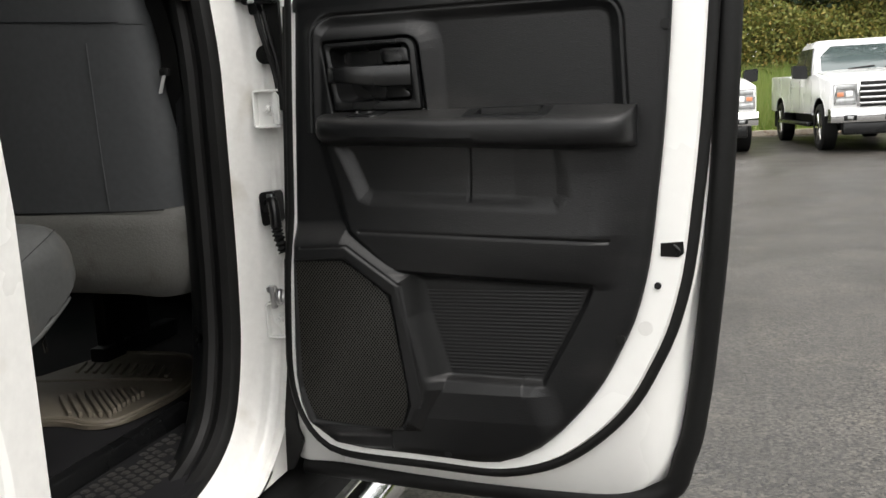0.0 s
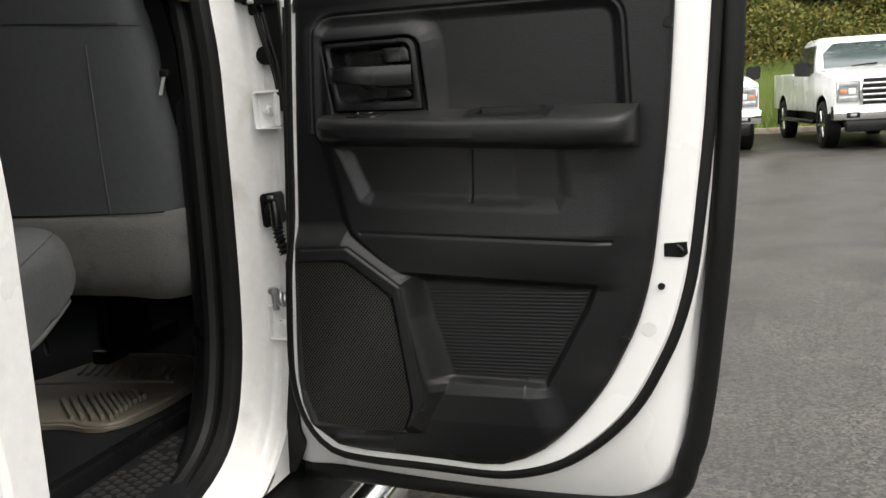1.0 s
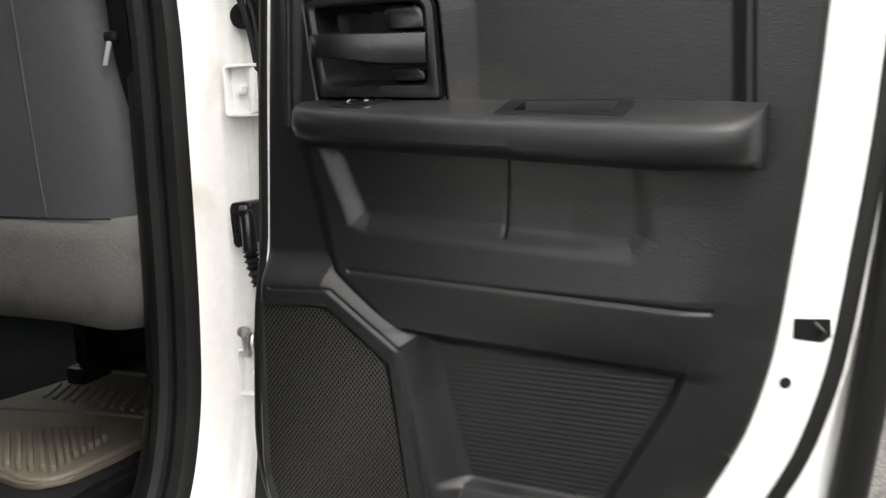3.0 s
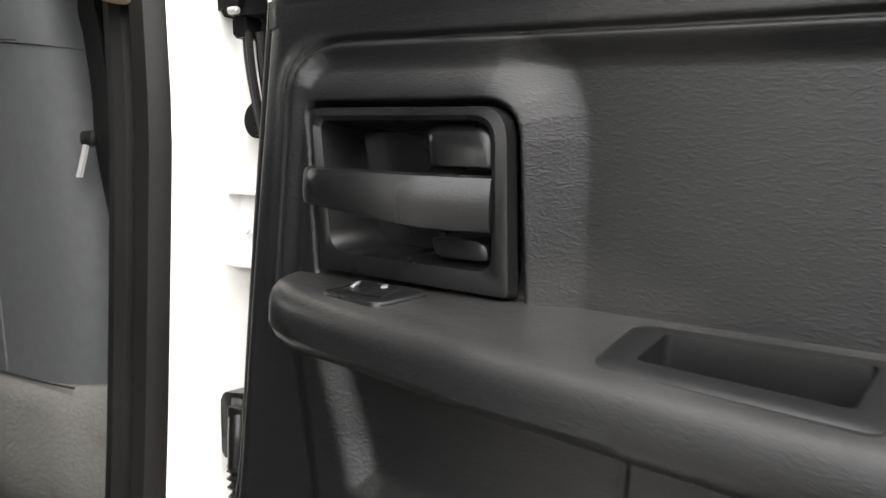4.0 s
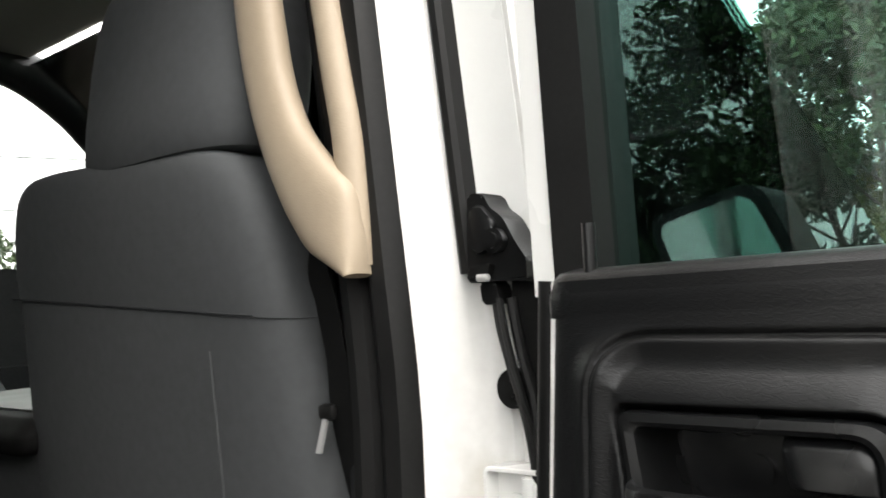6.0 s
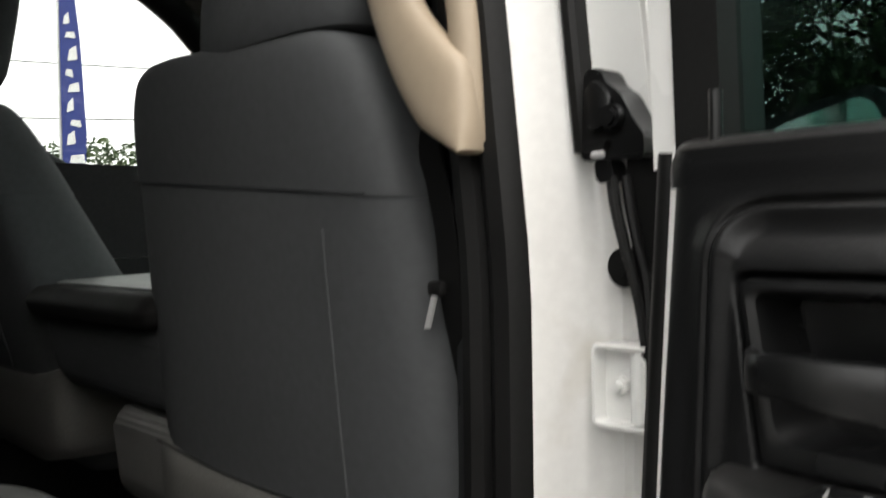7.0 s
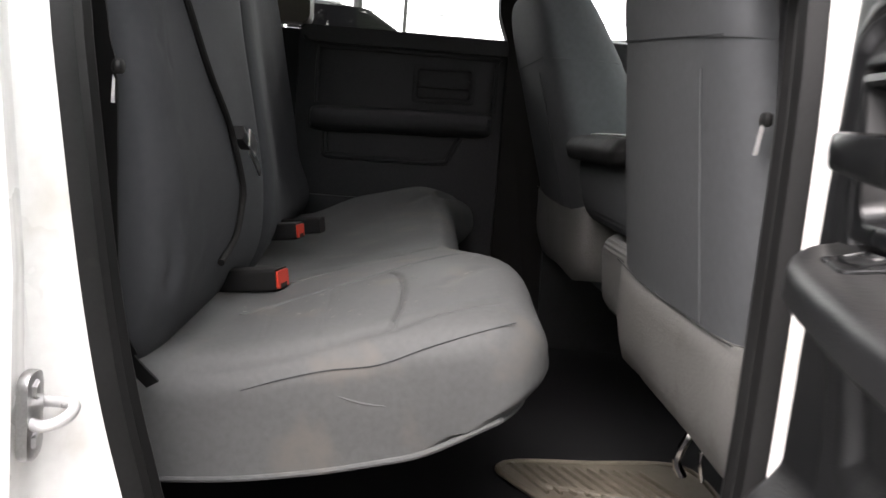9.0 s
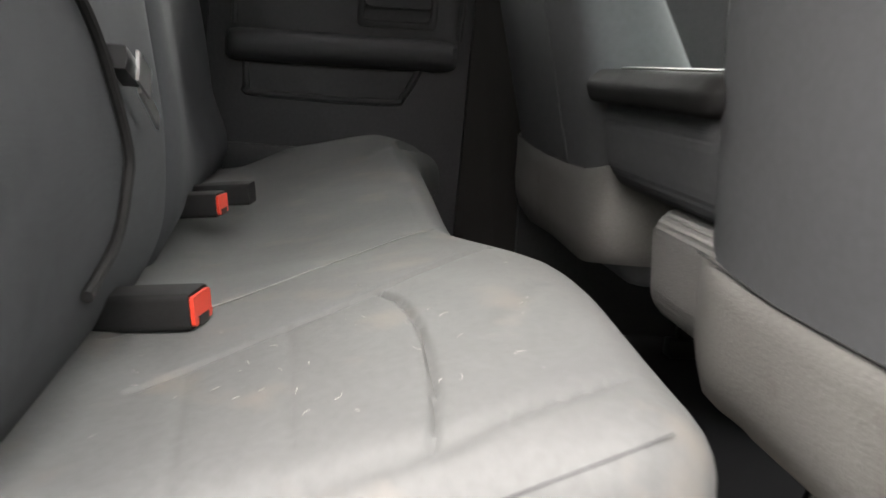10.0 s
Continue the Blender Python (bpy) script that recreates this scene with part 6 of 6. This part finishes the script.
        part("fog_lamp", box(s * 0.70 - 0.10, s * 0.70 + 0.10, -1.115, -1.06, 0.53, 0.62, 0.015), SMOOTH, p)
        part("fog_glass", box(s * 0.70 - 0.05, s * 0.70 + 0.05, -1.125, -1.10, 0.55, 0.60, 0.01), LAMP, p)
        for y in (0.0, 3.68):
            wheel(p, s * 0.84, y, s)
            arch = [(s * 0.955, y + 0.505 * math.cos(math.pi * k / 12), 0.60 + 0.345 * math.sin(math.pi * k / 12)) for k in range(13)]
            part("arch_lip", tube(arch, 0.010, 6, 1, False), CLEAN, p)
            arcs = [[(y + r * math.cos(math.pi * k / 12), 0.60 + q * math.sin(math.pi * k / 12)) for k in range(13)] for r, q in ((0.497, 0.337), (0.465, 0.305))]
            part("wheel_well", prism(arcs[0] + arcs[1][::-1], "x", min(s * 0.94, s * 0.45), max(s * 0.94, s * 0.45)), RUBBER, p)
            part("wheel_well", box(min(s * 0.46, s * 0.44), max(s * 0.46, s * 0.44), y - 0.48, y + 0.48, 0.45, 0.94), RUBBER, p)
        part("mud_flap", box(s * 0.86 - 0.12, s * 0.86 + 0.12, 4.16, 4.19, 0.28, 0.62), RUBBER, p)
    gr = part("grille", box(-0.57, 0.57, -0.99, -0.90, 0.74, 1.15, 0.02), RUBBER, p, "black grille with chrome bars")
    for z in (0.80, 0.89, 0.98, 1.07):
        part("bar", box(-0.54, 0.54, -1.01, -0.985, z - 0.018, z + 0.018, 0.006), CHROME, gr)
    for s in (-1, 1):
        part("bar", box(s * 0.56 - 0.025, s * 0.56 + 0.025, -1.012, -0.98, 0.74, 1.15, 0.008), CHROME, gr)
    part("badge", loft([[(0.12 * math.cos(a), y, 0.935 + 0.05 * math.sin(a)) for a in [2 * math.pi * k / 20 for k in range(20)]] for y in (-1.025, -1.0)]), mat("badge_blue", (0.02, 0.04, 0.15), 0.3), gr)
    part("bumper", loft([[(x, y + 0.10 * (x / 0.98) ** 4, z) for y, z in ((-1.10, 0.50), (-1.12, 0.56), (-1.12, 0.66), (-1.08, 0.72), (-0.90, 0.72), (-0.90, 0.50))] for x in (-0.98, -0.9, -0.6, 0, 0.6, 0.9, 0.98)]), CHROME, p, "chrome front bumper")
    part("air_dam", box(-0.80, 0.80, -1.06, -0.90, 0.30, 0.50, 0.03), SMOOTH, p)
    part("plate_bracket", box(-0.18, 0.18, -1.135, -1.115, 0.53, 0.66, 0.006), SMOOTH, p)
    part("chassis", box(-0.7, 0.7, -0.8, 4.7, 0.35, 0.64), RUBBER, p)
    part("bed_rail", box(-0.94, -0.86, 2.66, 4.76, 1.30, 1.33, 0.01), SMOOTH, p)
    part("bed_rail", box(0.86, 0.94, 2.66, 4.76, 1.30, 1.33, 0.01), SMOOTH, p)
    p.matrix_world = m
    return p

pickup("white crew cab pickup with chrome grille parked on the lot", pose(4.155, 18.50, 0, 0, 0, 5.5))
pickup("white crew cab pickup with chrome grille parked on the lot", pose(1.105, 18.72, 0, 0, 0, 5.5))

# ---- what the far windows show ----
def dark_car(label, m, canopy, up=1.0):
    """A parked car; up stretches its body's height for taller kinds."""
    c = thing("parked_car", label, "car", "cars parked beyond")
    part("body", loft([[(x, y, z) for y, z in rounded([(-2.3, 0.4), (-2.3, 0.95 * up), (-1.3, 1.05 * up), (1.8, 1.05 * up), (2.3, 1.0 * up), (2.3, 0.4)], 0.12)] for x in (-0.9, -0.86, 0.86, 0.9)]), canopy, c)
    part("cabin", loft([[(x, y, z * up) for x, y in rounded([(-w, y0), (w, y0), (w, y1), (-w, y1)], 0.15)] for z, w, y0, y1 in ((1.02, 0.86, -1.0, 1.7), (1.45, 0.74, -0.35, 1.45), (1.56, 0.66, -0.15, 1.25), (1.60, 0.45, 0.1, 1.0))]), canopy, c)
    for s in (-1, 1):
        part("side_window", loft([[(s * (0.875 - 0.28 * (z - 1.02)), y, z * up) for y in ys] + [(s * (0.84 - 0.28 * (z - 1.02)), y, z * up) for y in ys[::-1]] for z, ys in ((1.08, (-0.75, 1.5)), (1.42, (-0.3, 1.35)))]), DARKGLASS, c)
        for y in (-1.45, 1.45):
            part("tyre", disc((s * 0.80, y, 0.33), 0.33, 0.22, "x", 28, 0.03), RUBBER, c)
            part("rim", disc((s * 0.90, y, 0.33), 0.20, 0.05, "x", 20, 0.01), STEEL, c)
    c.matrix_world = m
    return c


# The black paint's pale specks are raindrop glints put into its colour.
BLACKCAR = mat("black_car_paint", (0.0012, 0.0012, 0.0014), 0.5, spread=0.3, scale=9, spec=0.004, dirt=(0.22, 0.22, 0.22), dirt_at=0.655)
GREYCAR = mat("grey_car_paint", (0.006, 0.007, 0.0075), 0.4, spread=0.3, scale=6, spec=0.02, dirt=(0.12, 0.12, 0.12), dirt_at=0.62)
dark_car("dark grey car parked beyond the pickup", pose(-6.4, 3.3, 0, 0, 0, 4), GREYCAR, 1.22)
bc = dark_car("black pickup with a red and white light bar on its roof", pose(-5.0, 0.75, 0, 0, 0, 2), BLACKCAR, 1.18)
lb = part("light_bar", box(-0.3, 0.3, 0.35, 1.05, 1.88, 1.94, 0.01), LAMP, bc, "white light bar with a red middle")
part("red_lens", box(-0.31, 0.31, 0.62, 0.78, 1.885, 1.945, 0.01), RED, lb)
for i, (x, y, g) in enumerate(((-9.0, 5.2, BLACKCAR), (-9.2, 8.4, GREYCAR), (-12.0, 5.4, BLACKCAR), (-12.5, 9.0, GREYCAR))):
    dark_car("car parked in the row beyond the pickup", pose(x, y, 0, 0, 0, 90 + 3 * i), g, 1.25)
k = 26000
a = radians(95) + radians(100) * rng.random(k)
rad = 55 + 8 * rng.random(k)
hgt = np.array([6.1 + 1.6 * noise.noise((q * 9, 0, 0)) + 1.2 * abs(noise.noise((q * 60, 5, 0))) for q in a])
pts = np.stack([np.cos(a) * rad, np.sin(a) * rad, hgt * rng.random(k) ** 0.7 + 0.3], -1)
v, f = leaves(pts, 0.24, rng)
tagged(leaf_object("far_trees", v, f, LEAF_DARK), "far dark line of conifers and trees", "trees", "", "stuff")
pole = thing("light_pole", "tall dark lot light pole", "pole", "lot poles")
part("shaft", tube([(-16, 1.1, 0), (-16, 1.1, 8.5)], 0.09, 10, 1, False), SMOOTH, pole)
part("lamp_head", box(-16.5, -15.5, 0.95, 1.25, 8.4, 8.55, 0.03), SMOOTH, pole)
pole2 = thing("light_pole", "thin far pole with a small flag", "pole", "lot poles")
part("shaft", tube([(-30, 1.7, 0), (-30, 1.7, 10.0)], 0.07, 8, 1, False), SMOOTH, pole2)
part("flag", prism([(1.75, 6.4), (2.3, 5.7), (1.75, 5.6)], "x", -30.02, -30.0), GREYCAR, pole2)
wires = thing("power_line", "thin black overhead power wires", "power line")
for z in (5.3, 7.4):
    part("wire", tube([(-34, -30, z + 1.0), (-34, 0, z), (-34, 30, z + 1.4)], 0.025, 5), RUBBER, wires)

BLUE = mat("banner_blue", (0.02, 0.035, 0.20), 0.6, spread=0.1, scale=3)
banner = thing("feather_banner", "blue feather banner with white lettering bars on a pole", "banner")
part("cloth", loft([[(-10.6 + d, 6.55 + s + wob, z) for s, d in ((-0.16 * wd, -0.004), (0.16 * wd, -0.004), (0.16 * wd, 0.004), (-0.16 * wd, 0.004))] for z, wd, wob in ((2.15, 1.0, 0.0), (2.6, 1.0, 0.02), (3.2, 0.95, 0.0), (3.8, 0.9, -0.02), (4.4, 0.7, -0.05), (4.9, 0.3, -0.10))]), BLUE, banner)
banner_white = mat("banner_white", (0.75, 0.75, 0.75), 0.6)
for z, y, wd, h, sk in ((2.20, 6.50, 0.20, 0.12, 0.0), (2.42, 6.47, 0.11, 0.17, 0.03), (2.68, 6.52, 0.14, 0.09, -0.02), (2.84, 6.48, 0.09, 0.16, 0.04), (3.10, 6.50, 0.15, 0.12, 0.02), (3.32, 6.47, 0.10, 0.10, -0.03), (3.50, 6.51, 0.12, 0.18, 0.03), (3.80, 6.48, 0.13, 0.08, 0.0), (3.96, 6.46, 0.08, 0.14, 0.02)):
    part("lettering_bar", prism([(y, z), (y + wd, z + sk), (y + wd * 0.9, z + h + sk), (y + 0.02, z + h * 0.8)], "x", -10.59, -10.585), banner_white, banner)
part("mast", tube([(-10.6, 6.40, 0), (-10.6, 6.40, 4.2), (-10.6, 6.45, 4.9)], 0.02, 8), STEEL, banner)
# wing mirror on the near front door
wm = part("mirror", loft([[(x, y, z) for x, z in rounded([(0.74, 1.27), (0.96, 1.28), (0.97, 1.52), (0.76, 1.50)], 0.04)] for y in (3.62, 3.74)]), SMOOTH, fd, "black wing mirror")
MIRROR = mat("mirror_glass", (0.85, 0.9, 0.88), 0.02, metal=1.0, spread=0.01)
part("mirror_glass", prism(rounded([(0.76, 1.29), (0.94, 1.30), (0.95, 1.50), (0.78, 1.485)], 0.03), "y", 3.612, 3.621), MIRROR, wm, "mirror glass")
part("mirror_arm", box(0.66, 0.78, 3.65, 3.72, 1.28, 1.33, 0.01), SMOOTH, wm)
